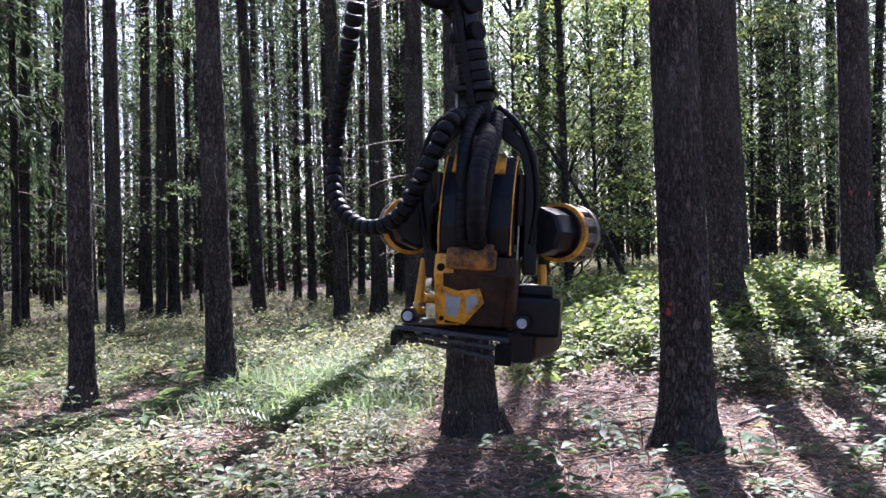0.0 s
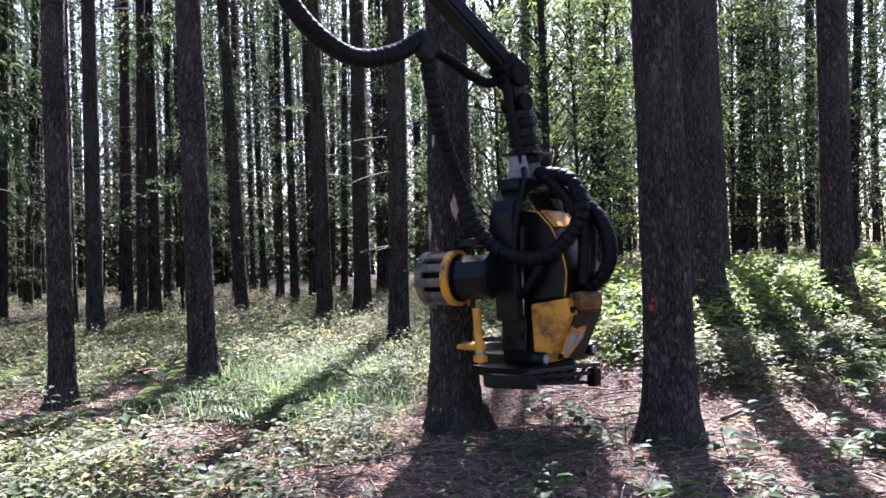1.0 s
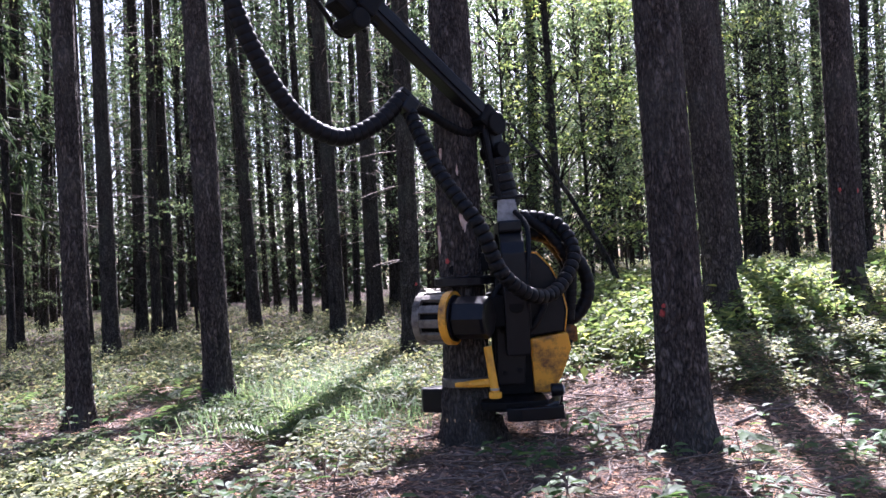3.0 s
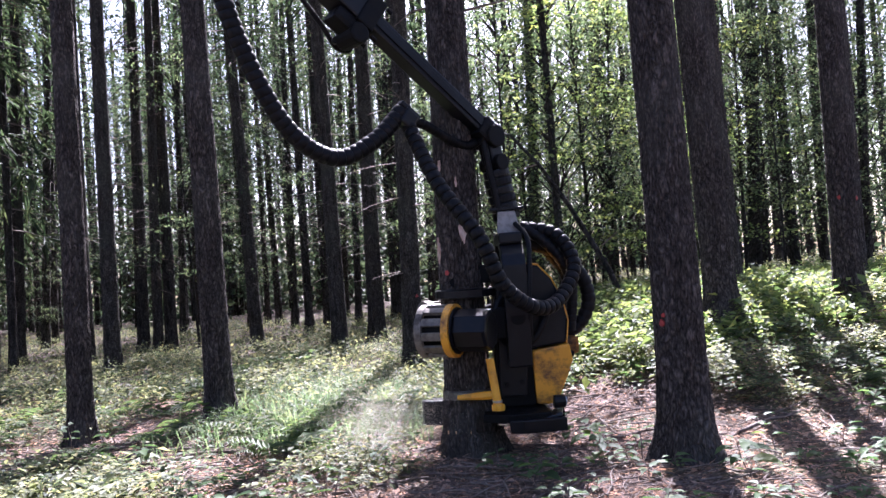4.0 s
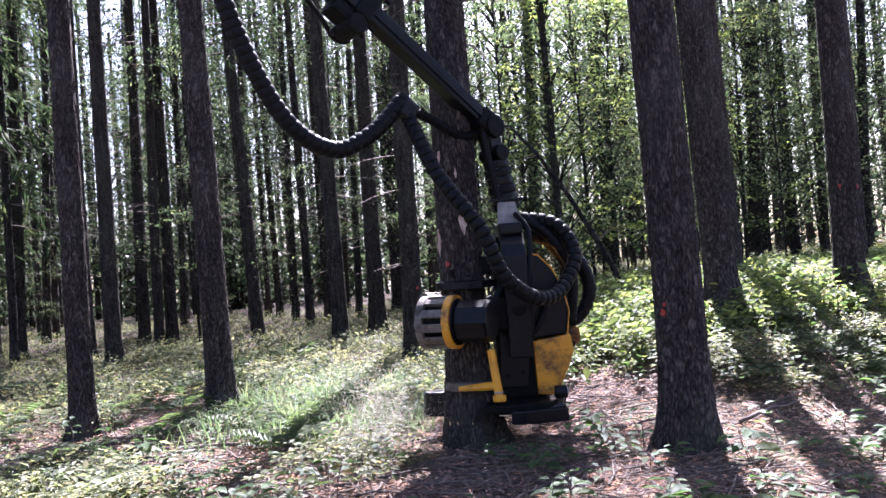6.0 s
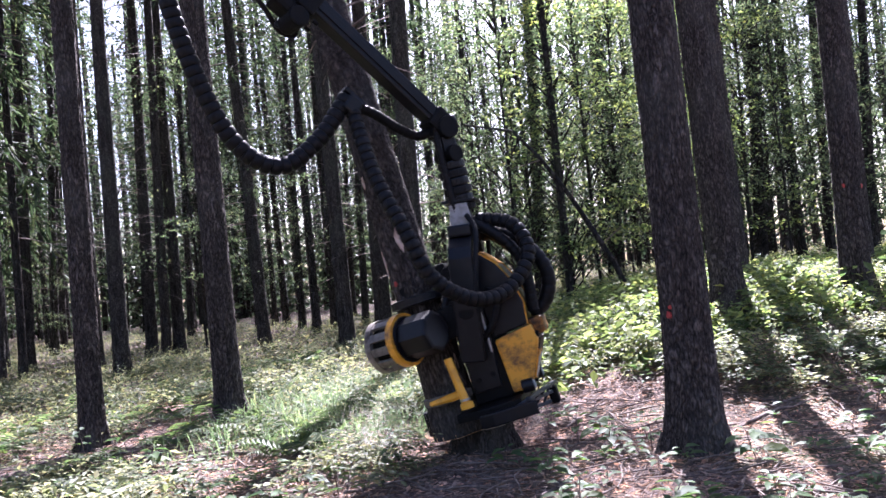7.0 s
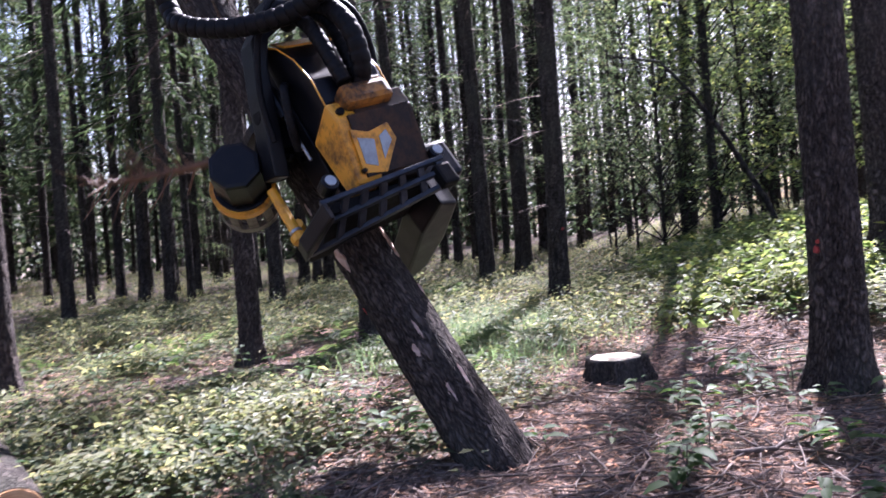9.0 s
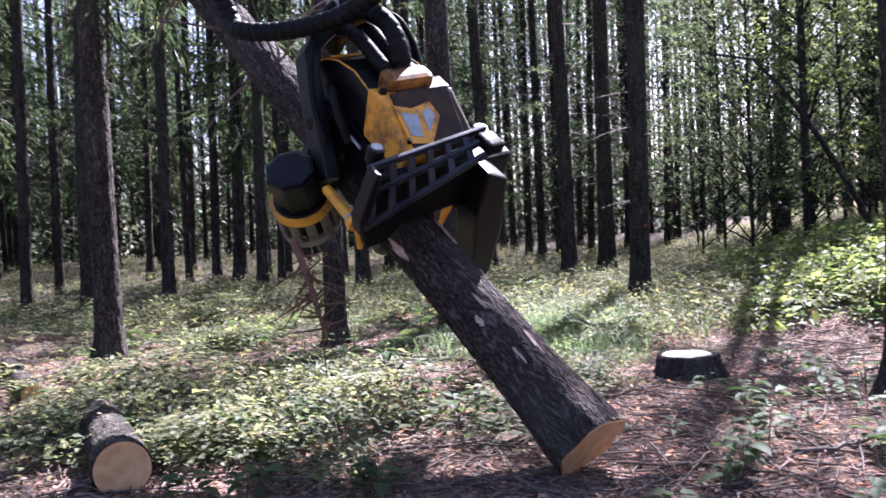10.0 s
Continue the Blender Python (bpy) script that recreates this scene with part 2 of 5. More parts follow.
def box(bm, x0, x1, y0, y1, z0, z1, m=None, bevel=0.0):
    r = bmesh.ops.create_cube(bm, size=1.0, matrix=Matrix.LocRotScale(((x0 + x1) / 2, (y0 + y1) / 2, (z0 + z1) / 2), None, (x1 - x0, y1 - y0, z1 - z0)))
    vs = r["verts"]
    if bevel:
        es = list({e for v in vs for e in v.link_edges})
        out = bmesh.ops.bevel(bm, geom=es, offset=bevel, segments=2, affect='EDGES', profile=0.6)
        vs = list({v for f in out["faces"] for v in f.verts} | {v for v in vs if v.is_valid})
    if m is not None:
        bmesh.ops.transform(bm, matrix=m, verts=vs)
    return vs


def prism(bm, outline, lo, hi, axis="y", bevel=0.0, m=None):
    """An outline (two coordinates) pushed out along an axis from lo to hi."""
    def place(a, b, c):
        return {"y": (a, c, b), "z": (a, b, c), "x": (c, a, b)}[axis]
    va = [bm.verts.new(place(a, b, lo)) for a, b in outline]
    vb = [bm.verts.new(place(a, b, hi)) for a, b in outline]
    n = len(outline)
    faces = [bm.faces.new(va), bm.faces.new(vb[::-1])]
    for i in range(n):
        faces.append(bm.faces.new((va[i], vb[i], vb[(i + 1) % n], va[(i + 1) % n])))
    bmesh.ops.recalc_face_normals(bm, faces=faces)
    vs = va + vb
    if bevel:
        es = list({e for v in vs for e in v.link_edges})
        out = bmesh.ops.bevel(bm, geom=es, offset=bevel, segments=2, affect='EDGES', profile=0.6)
        vs = list({v for f in out["faces"] for v in f.verts} | {v for v in vs if v.is_valid})
    if m is not None:
        bmesh.ops.transform(bm, matrix=m, verts=vs)


def disc(bm, centre, axis, radius, length, sides=20, top=None, bevel=0.0):
    r = bmesh.ops.create_cone(bm, cap_ends=True, segments=sides, radius1=radius, radius2=radius if top is None else top, depth=length)
    vs = r["verts"]
    if bevel:
        es = [e for e in {e for v in vs for e in v.link_edges} if abs(e.verts[0].co.z - e.verts[1].co.z) < 1e-5]
        out = bmesh.ops.bevel(bm, geom=es, offset=bevel, segments=2, affect='EDGES', profile=0.6)
        vs = list({v for f in out["faces"] for v in f.verts} | {v for v in vs if v.is_valid})
    q = Vector((0, 0, 1)).rotation_difference(Vector(axis).normalized())
    bmesh.ops.transform(bm, matrix=Matrix.Translation(centre) @ q.to_matrix().to_4x4(), verts=vs)

# ---------------------------------------------------------------- forest floor


def build_ground():
    """One sheet: fine where the camera stands, coarse out to the horizon."""
    def axis(lo, hi, step, far):
        near = list(np.arange(lo, hi + 1e-6, step))
        out, s, a = [], step, hi
        while a < far:
            s *= 1.35
            a += s
            out.append(a)
        back, s, a = [], step, lo
        while a > -far:
            s *= 1.35
            a -= s
            back.append(a)
        return back[::-1] + near + out
    xs, ys = axis(-11, 9, 0.11, 900), axis(1.0, 17, 0.11, 900)
    verts = [(x, y, gz(x, y)) for y in ys for x in xs]
    n = len(xs)
    faces = [(j * n + i, j * n + i + 1, (j + 1) * n + i + 1, (j + 1) * n + i) for j in range(len(ys) - 1) for i in range(n - 1)]
    me = bpy.data.meshes.new("ground")
    me.from_pydata(verts, [], faces)
    me.polygons.foreach_set("use_smooth", [True] * len(me.polygons))
    me.materials.append(FLOOR)
    tagged(new("ground", me), "brown forest floor of needles, litter and moss", "forest floor", kind="structure")


build_ground()

# ---------------------------------------------------------------- trees


def trunk_mesh(name, radius, height, mat, sides, rings, top=0.42, flare=0.45, relief=0.012, seed=0.0, cut=None):
    """A tapered trunk with a root flare and uneven bark. cut: height at which it is sawn through."""
    bm = bmesh.new()
    cols = []
    rows = rings + 1
    h_end = cut if cut else height
    for j in range(rows):
        f = j / rings
        z = h_end * (f ** 1.6 if not cut else f) - (0.15 if cut or flare > 0 else 0.0) * (1 - f)
        t = max(0.0, z) / height
        r0 = radius * (1 - (1 - top) * t)
        foot = flare * math.exp(-max(z, 0) / (1.25 * radius + 0.02)) if flare else 0.0
        ring = []
        for k in range(sides):
            a = 2 * math.pi * k / sides
            lobes = 0.55 + 0.45 * math.cos(a * 5 + seed * 3 + 0.8 * math.sin(a * 2 + seed))
            r = r0 * (1 + foot * (0.35 + lobes) + 0.05 * noise.noise((math.cos(a) * 1.2 + seed, math.sin(a) * 1.2, z * 0.8)))
            if relief:
                q = noise.noise((math.cos(a) * 9 * radius / 0.18 + seed, math.sin(a) * 9 * radius / 0.18, z * 5.5))
                q2 = noise.noise((math.cos(a) * 22 + seed, math.sin(a) * 22, z * 16))
                r += relief * (1.0 - 2.2 * abs(q)) + relief * 0.4 * q2
            sway = 0.02 * noise.noise((seed, z * 0.25, 0.5)) * min(1, z) if not cut else 0.0
            ring.append(bm.verts.new((r * math.cos(a) + sway, r * math.sin(a) + sway * 0.6, z)))
        cols.append(ring)
    for a, b in zip(cols, cols[1:]):
        for k in range(sides):
            bm.faces.new((a[k], a[(k + 1) % sides], b[(k + 1) % sides], b[k]))
    bm.faces.new(cols[-1])
    return to_mesh(name, bm, mat)


def stub_mesh(seed, n, lo, hi, reach, radius):
    """Short dead branches round a trunk."""
    rng = random.Random(seed)
    bm = bmesh.new()
    for _ in range(n):
        a, z, l = rng.uniform(0, 2 * math.pi), rng.uniform(lo, hi), reach * rng.uniform(0.25, 1)
        p = Vector((math.cos(a) * radius * 0.6, math.sin(a) * radius * 0.6, z))
        pts, d = [p.copy()], Vector((math.cos(a), math.sin(a), rng.uniform(-0.35, 0.25)))
        for k in range(3):
            p = p + d * l / 3 + Vector((0, 0, -0.04 * k * l))
            pts.append(p.copy())
        tube(bm, pts, [0.012, 0.009, 0.006, 0.003], 3, False)
    return to_mesh("dead_branches", bm, TWIG)


def leaves_to_mesh(name, pos, way, nrm, length, width, mat, extra=None):
    """Many pointed leaves, each of two folded faces, as one mesh; all arguments are arrays."""
    n = len(pos)
    side = np.cross(way, nrm)
    side /= np.linalg.norm(side, axis=1, keepdims=True) + 1e-9
    up = np.cross(side, way)
    L, W = length[:, None], width[:, None]
    v = np.empty((n, 4, 3))
    v[:, 0] = pos
    v[:, 1] = pos + way * L * 0.45 + side * W * 0.5 + up * W * 0.12
    v[:, 2] = pos + way * L - up * L * 0.10
    v[:, 3] = pos + way * L * 0.45 - side * W * 0.5 + up * W * 0.12
    idx = np.arange(n)[:, None] * 4
    f = np.concatenate([idx + [0, 1, 2], idx + [0, 2, 3]])
    me = bpy.data.meshes.new(name)
    verts, faces = v.reshape(-1, 3), f
    if extra:
        base = len(verts)
        verts = np.concatenate([verts, np.array(extra[0])])
        me.from_pydata(verts.tolist(), [], faces.tolist() + [[i + base for i in q] for q in extra[1]])
        me.materials.append(mat)
        me.materials.append(extra[2])
        me.polygons.foreach_set("material_index", [0] * len(faces) + [1] * len(extra[1]))
    else:
        me.from_pydata(verts.tolist(), [], faces.tolist())
        me.materials.append(mat)
    return me


def unit(a):
    return a / (np.linalg.norm(a, axis=1, keepdims=True) + 1e-9)


def conifer_crown(seed, base, top, reach, dense=1.0, size=1.0, limb=1.0):
    """Drooping needle sprays on whorls of limbs, thinner towards the bottom."""
    rng = np.random.RandomState(seed)
    P, Wy, L = [], [], []
    limbs = bmesh.new()
    z = base
    while z < top:
        f = (z - base) / (top - base)
        r = reach * (1 - f) ** 0.7 * rng.uniform(0.6, 1.0) * (0.45 + 0.55 * min(1, f * 5)) + 0.3
        a = rng.uniform(0, 6.28)
        d = np.array([math.cos(a), math.sin(a), -0.12 + 0.35 * f])
        pts = [np.array([0, 0, z]) + d * r * s + np.array([0, 0, -0.25 * r * s * s]) for s in (0, 0.33, 0.66, 1.0)]
        tube(limbs, [Vector(p) for p in pts], [0.022, 0.016, 0.01, 0.004], 3, False)
        n = int((14 + 24 * r) * dense * 2.0)
        s = rng.uniform(0.18, 1.0, n) ** 0.8
        p = np.array([0, 0, z]) + d * (r * s)[:, None] + np.array([0, 0, -0.25 * r]) * (s ** 2)[:, None]
        P.append(p + rng.normal(0, 0.07, (n, 3)))
        w = d * 0.5 + rng.normal(0, 0.5, (n, 3)) + np.array([0, 0, -0.65])
        Wy.append(w)
        L.append(rng.uniform(0.12, 0.42, n) * size)
        z += rng.uniform(0.07, 0.2) * limb
    P, Wy, L = np.concatenate(P), unit(np.concatenate(Wy)), np.concatenate(L)
    limbs.verts.index_update()
    extra = ([list(v.co) for v in limbs.verts], [[v.index for v in f.verts] for f in limbs.faces], TWIG)
    limbs.free()
    return leaves_to_mesh("crown", P, Wy, unit(rng.normal(0, 1, Wy.shape)), L, 0.022 * size + L * 0.035, NEEDLE, extra)


def broad_crown(seed, n, base, top, reach, leaf=0.085, clumps=46, loose=1.0, mat=None):
    """Leaves in loose layered clumps with gaps, on thin limbs."""
    rng = np.random.RandomState(seed)
    P, Wy, N = [], [], []
    limbs = bmesh.new()
    for c in range(clumps):
        f = rng.uniform(0, 1)
        z = base + (top - base) * f
        a = rng.uniform(0, 6.28)
        r = reach * math.sqrt(rng.uniform(0.03, 1)) * (1 - 0.55 * f)
        ctr = np.array([math.cos(a) * r, math.sin(a) * r, z])
        tube(limbs, [Vector((0, 0, max(0.3, z - 0.55 * r - 0.2))), Vector(ctr * [0.55, 0.55, 1] + [0, 0, -0.12 * r]), Vector(ctr)], [0.02, 0.012, 0.004], 3, False)
        k = int(n / clumps * rng.uniform(0.5, 1.5))
        s = rng.uniform(0.25, 0.62) * loose
        p = ctr + rng.normal(0, 1, (k, 3)) * [s * 1.25, s * 1.25, 0.16 * s]
        p[:, 2] -= 0.22 * np.hypot(p[:, 0] - ctr[0], p[:, 1] - ctr[1]) ** 1.5
        P.append(p)
        w = rng.normal(0, 1, (k, 3)) * [1, 1, 0.35] + [0, 0, -0.25]
        Wy.append(w)
        N.append(np.array([0, 0, 1.0]) + rng.normal(0, 0.4, (k, 3)))
    P, Wy, N = np.concatenate(P), unit(np.concatenate(Wy)), unit(np.concatenate(N))
    L = leaf * rng.uniform(0.6, 1.3, len(P))
    limbs.verts.index_update()
    extra = ([list(v.co) for v in limbs.verts], [[v.index for v in f.verts] for f in limbs.faces], BARK_GREY)
    limbs.free()
    return leaves_to_mesh("crown", P, Wy, N, L, L * 0.62, mat or LEAF, extra)


# x, y, breast-height diameter, lean to the right per metre, kind (p pine near by, s spruce, f far spruce, d broad-leaved)
TREES = [
    (-4.11, 9.11, 0.26, 0.003, "p"), (-2.73, 9.71, 0.32, -0.010, "p"), (1.81, 6.28, 0.37, 0.000, "p"),
    (3.52, 10.33, 0.39, -0.020, "p"), (5.11, 10.24, 0.34, 0.018, "p"), (-6.45, 7.75, 0.31, -0.005, "p"),
    (-6.63, 16.19, 0.32, 0.010, "s"), (-8.33, 18.98, 0.28, 0.005, "s"), (-10.98, 20.97, 0.30, 0.038, "s"),
    (-8.15, 21.98, 0.32, 0.021, "s"), (-7.41, 20.99, 0.26, 0.028, "s"), (-7.24, 21.49, 0.31, 0.012, "s"),
    (-4.87, 21.00, 0.33, -0.026, "s"), (-2.37, 18.21, 0.35, -0.007, "s"), (-1.66, 19.51, 0.40, 0.013, "s"),
    (-0.57, 13.42, 0.33, 0.027, "s"), (5.39, 15.04, 0.28, -0.009, "p"), (-11.85, 13.78, 0.31, 0.030, "s"),
    (-16.17, 17.80, 0.23, 0.021, "s"), (-10.82, 15.09, 0.28, 0.024, "s"), (-9.79, 17.44, 0.29, 0.025, "s"),
    (-13.91, 14.27, 0.26, 0.031, "s"), (-15.87, 31.95, 0.23, -0.005, "f"), (-9.64, 29.98, 0.26, 0.035, "f"),
    (-7.38, 33.99, 0.25, 0.008, "f"), (-5.54, 30.00, 0.28, 0.022, "f"), (-4.34, 26.00, 0.29, 0.002, "f"),
    (-2.98, 28.01, 0.26, 0.035, "f"), (-1.85, 30.02, 0.30, 0.026, "f"), (-0.48, 32.02, 0.32, 0.027, "f"),
    (2.74, 30.02, 0.30, 0.022, "f"), (12.46, 30.07, 0.39, 0.020, "f"), (-13.12, 20.69, 0.28, 0.031, "f"),
    (-13.94, 23.57, 0.28, 0.032, "f"), (-16.31, 21.90, 0.24, 0.035, "f"), (-17.30, 25.78, 0.24, 0.029, "f"),
    (-13.18, 26.87, 0.28, 0.058, "f"), (-1.61, 29.96, 0.32, 0.027, "f"), (-3.94, 27.28, 0.29, 0.005, "f"),
    (2.75, 24.02, 0.43, 0.049, "d"), (8.44, 22.05, 0.36, 0.073, "d"), (10.00, 23.06, 0.29, 0.007, "d"),
    (11.29, 24.06, 0.28, 0.033, "d"), (11.48, 22.06, 0.28, 0.069, "d"), (5.17, 26.04, 0.17, 0.043, "d"),
    (6.55, 28.04, 0.18, 0.025, "d"),
    (4.78, 13.5, 0.36, -0.024, "p"), (6.72, 13.2, 0.30, 0.016, "p"),
]

CONIFER_CROWNS = [conifer_crown(11 + i, 7.0 + 1.2 * i, 19.0, 2.2, 0.22) for i in range(4)]
FAR_CROWNS = [conifer_crown(21 + i, 9.0 + 1.0 * i, 19.0, 2.1, 0.11, 2.1, 2.0) for i in range(4)]
HIGH_CROWNS = [conifer_crown(31 + i, 11.5, 21.0, 1.8, 0.6) for i in range(2)]
BROAD_CROWNS = [broad_crown(51 + i, 3500, 1.6 + 0.5 * i, 9.5 + i, 3.7, 0.105, 38) for i in range(4)]
FAR_BROAD = [broad_crown(61 + i, 2500, 3.0 + 1.2 * i, 13.0 + i, 4.4, 0.145, 36, 1.25, FAR_LEAF) for i in range(4)]
STUBS = [stub_mesh(71 + i, 46, 1.5, 11.0, 0.9, 0.14) for i in range(3)]
FAR_TRUNKS = {k: [trunk_mesh("trunk", 0.14, 20.0, m, 12, 16, flare=0.35, relief=0.0, seed=i * 2.3) for i in range(2)] for k, m in (("f", BARK_FAR), ("d", BARK_GREY))}


def lean_pose(x, y, lean, turn, scale=1.0):
    return Matrix.Translation((x, y, gz(x, y))) @ Matrix.Rotation(math.atan(lean), 4, 'Y') @ Matrix.Rotation(turn, 4, 'Z') @ Matrix.Scale(scale, 4)


def forest_tree(x, y, dia, lean, kind, i):
    rng = random.Random(900 + i)
    names = {"p": ("pine_tree", "tall pine with scaly dark brown bark"), "s": ("spruce_tree", "slender spruce with grey-brown bark and dead twigs"),
             "f": ("spruce_tree", "distant straight spruce among the stand"), "d": ("broadleaf_tree", "broad-leaved tree with dark bark and bright green leaves")}
    tree = tagged(new(names[kind][0]), names[kind][1], "tree", "trees of the stand")
    tree.matrix_world = Matrix.Translation((x, y, gz(x, y))) @ Matrix.Rotation(math.atan(lean), 4, 'Y')
    turn = Matrix.Rotation(rng.uniform(0, 6.28), 4, 'Z')
    if kind in "ps":
        near = kind == "p"
        me = trunk_mesh("trunk", dia / 2, 20.0, BARK if near else BARK_SPRUCE, (72 if y < 12 else 36) if near else 24, (240 if y < 12 else 110) if near else 60, flare=0.62 if near else 0.42,
                        relief=0.011 if near else 0.006, seed=i * 1.7)
        part("trunk", me, None, tree)
        part("crown", HIGH_CROWNS[i % 2] if near else CONIFER_CROWNS[i % 4], None, tree, "drooping dark green needles", at=turn)
        if not near:
            part("dead_branch", STUBS[i % 3], None, tree, "bare broken twigs", at=turn @ Matrix.Diagonal((dia / 0.28, dia / 0.28, 1, 1)))["kind"] = "stuff"
    else:
        s = dia / 0.28
        part("trunk", FAR_TRUNKS[kind][i % 2], None, tree, at=turn @ Matrix.Diagonal((s, s, 1, 1)))
        if kind == "f":
            if (i * 7) % 10 < (6 if x > -8 else 3):
                part("crown", FAR_BROAD[i % 4], None, tree, "loose layers of leaves round the stem", at=turn)
            else:
                part("crown", FAR_CROWNS[i % 4], None, tree, "drooping dark green needles", at=turn)
            part("dead_branch", STUBS[i % 3], None, tree, "bare broken twigs", at=turn)["kind"] = "stuff"
        else:
            part("crown", BROAD_CROWNS[i % 4] if i < 100 else FAR_BROAD[i % 4], None, tree, "bright green leaves in layers", at=turn)
    return tree


forest = [forest_tree(*row, i) for i, row in enumerate(TREES)]


def fill_forest():
    """The rest of the stand, thinning into the distance and closing the place behind the camera."""
    rng = random.Random(5)
    taken = [(x, y) for x, y, *_ in TREES] + [(0.2, 7.2)]
    k = 0
    for _ in range(4000):
        a, r = rng.uniform(-math.pi, math.pi), math.sqrt(rng.uniform(0.04, 1)) * 60
        x, y = r * math.sin(a), r * math.cos(a)
        ahead = abs(a - radians(-7)) < radians(48)
        if ahead and r < 27 or not ahead and r < 9:
            continue
        if not ahead and rng.random() < 0.75:
            continue
        if min((x - p) ** 2 + (y - q) ** 2 for p, q in taken) < (1.3 if ahead else 4.0):
            continue
        taken.append((x, y))
        broad = rng.random() < (0.45 if x > -2 else 0.22)
        forest_tree(x, y, rng.uniform(0.19, 0.34), rng.uniform(-0.02, 0.04), "d" if broad else "f", 100 + k)
        k += 1
        if k >= 250:
            break


fill_forest()


def thicket():
    """A closed block of spruce with low branches beyond the open floor."""
    crowns = [conifer_crown(141 + i, 2.4 + 0.7 * i, 15.0, 1.9, 0.27, 2.1, 1.7) for i in range(3)]
    rng = random.Random(23)
    for i in range(84):
        a, r = (radians(rng.uniform(-66, -27)), rng.uniform(20, 46)) if i < 48 else (radians(rng.uniform(-60, -4)), rng.uniform(36, 58))
        x, y = r * math.sin(a), r * math.cos(a)
        if min((x - p) ** 2 + (y - q) ** 2 for p, q, *_ in TREES) < 0.8:
            continue
        tree = tagged(new("spruce_tree"), "dark spruce with low drooping branches", "tree", "trees of the thicket")
        tree.matrix_world = Matrix.Translation((x, y, gz(x, y))) @ Matrix.Rotation(rng.uniform(-0.01, 0.04), 4, 'Y')
        s = rng.uniform(0.7, 1.1)
        part("trunk", FAR_TRUNKS["f"][i % 2], None, tree, at=Matrix.Diagonal((s, s, 1, 1)))
        part("crown", crowns[i % 3], None, tree, "low drooping needles", at=Matrix.Rotation(rng.uniform(0, 6.28), 4, 'Z'))


thicket()


def understory():
    """Young broad-leaved trees between the trunks."""
    rng = random.Random(17)
    spots = [(2.2, 20.5, 0.75), (5.9, 20.0, 0.75), (7.6, 18.0, 0.55), (9.0, 20.5, 0.6), (0.6, 22.0, 0.8),
             (3.8, 23.0, 0.85), (6.8, 25.0, 0.95), (-3.4, 25.0, 0.85), (-6.2, 26.0, 0.85), (-1.2, 26.5, 0.9), (11.5, 27.0, 0.8), (13.5, 24.0, 0.7)]
    for _ in range(62):
        y = rng.uniform(21, 46)
        x = math.tan(rng.uniform(-0.80, 0.56)) * y
        if x > 0.3 or rng.random() < 0.22:
            spots.append((x, y, rng.uniform(0.45, 0.95)))
    for i, (x, y, s) in enumerate(spots):
        t = tagged(new("young_tree"), "slim young broad-leaved tree with light green leaves", "tree", "young trees")
        t.matrix_world = Matrix.Translation((x, y, gz(x, y))) @ Matrix.Rotation(rng.uniform(-0.08, 0.08), 4, 'Y')
        part("trunk", FAR_TRUNKS["d"][i % 2], None, t, at=Matrix.Diagonal((0.32 * s, 0.32 * s, 0.5 * s, 1)))
        part("crown", BROAD_CROWNS[i % 4], None, t, at=Matrix.Rotation(rng.uniform(0, 6.28), 4, 'Z') @ Matrix.Diagonal((0.8 * s, 0.8 * s, s, 1)))


understory()


def saplings():
    """A leafy clump of young trees behind the working spot, branched down to knee height."""
    rng = random.Random(29)
    crowns = [broad_crown(91 + i, 2500, 0.9 + 0.3 * i, 7.0 + 0.6 * i, 1.75, 0.105, 60, 0.55, BRAMBLE if i == 1 else LEAF) for i in range(3)]
    spots = [(1.5, 17.4), (2.6, 17.0), (3.4, 18.3), (2.1, 19.2), (4.2, 20.2), (1.1, 20.4), (3.1, 20.4), (7.3, 19.6), (8.6, 21.4), (10.6, 20.8), (6.2, 22.4)]
    for i, (x, y) in enumerate(spots):
        t = tagged(new("young_tree"), "leafy young tree with branches down to the undergrowth", "tree", "young trees")
        t.matrix_world = Matrix.Translation((x, y, gz(x, y))) @ Matrix.Rotation(rng.uniform(-0.06, 0.06), 4, 'Y')
        part("trunk", FAR_TRUNKS["d"][i % 2], None, t, at=Matrix.Diagonal((0.28, 0.28, 0.37, 1)))
        part("crown", crowns[i % 3], None, t, at=Matrix.Rotation(rng.uniform(0, 6.28), 4, 'Z') @ Matrix.Diagonal((1, 1, rng.uniform(0.85, 1.15), 1)))


saplings()


def shade_tree():
    """A slim added tree whose unseen high crown shades the floor before the stump."""
    t = tagged(new("shading_tree"), "slim broad-leaved tree added to shade the floor with its high airy crown", "tree")
    t.matrix_world = Matrix.Translation((2.45, 16.6, gz(2.45, 16.6)))
    part("trunk", FAR_TRUNKS["d"][0], None, t, at=Matrix.Diagonal((0.6, 0.6, 0.72, 1)))
    part("crown", broad_crown(99, 4600, 9.0, 15.0, 2.0, 0.14, 46, 0.8), None, t)


shade_tree()


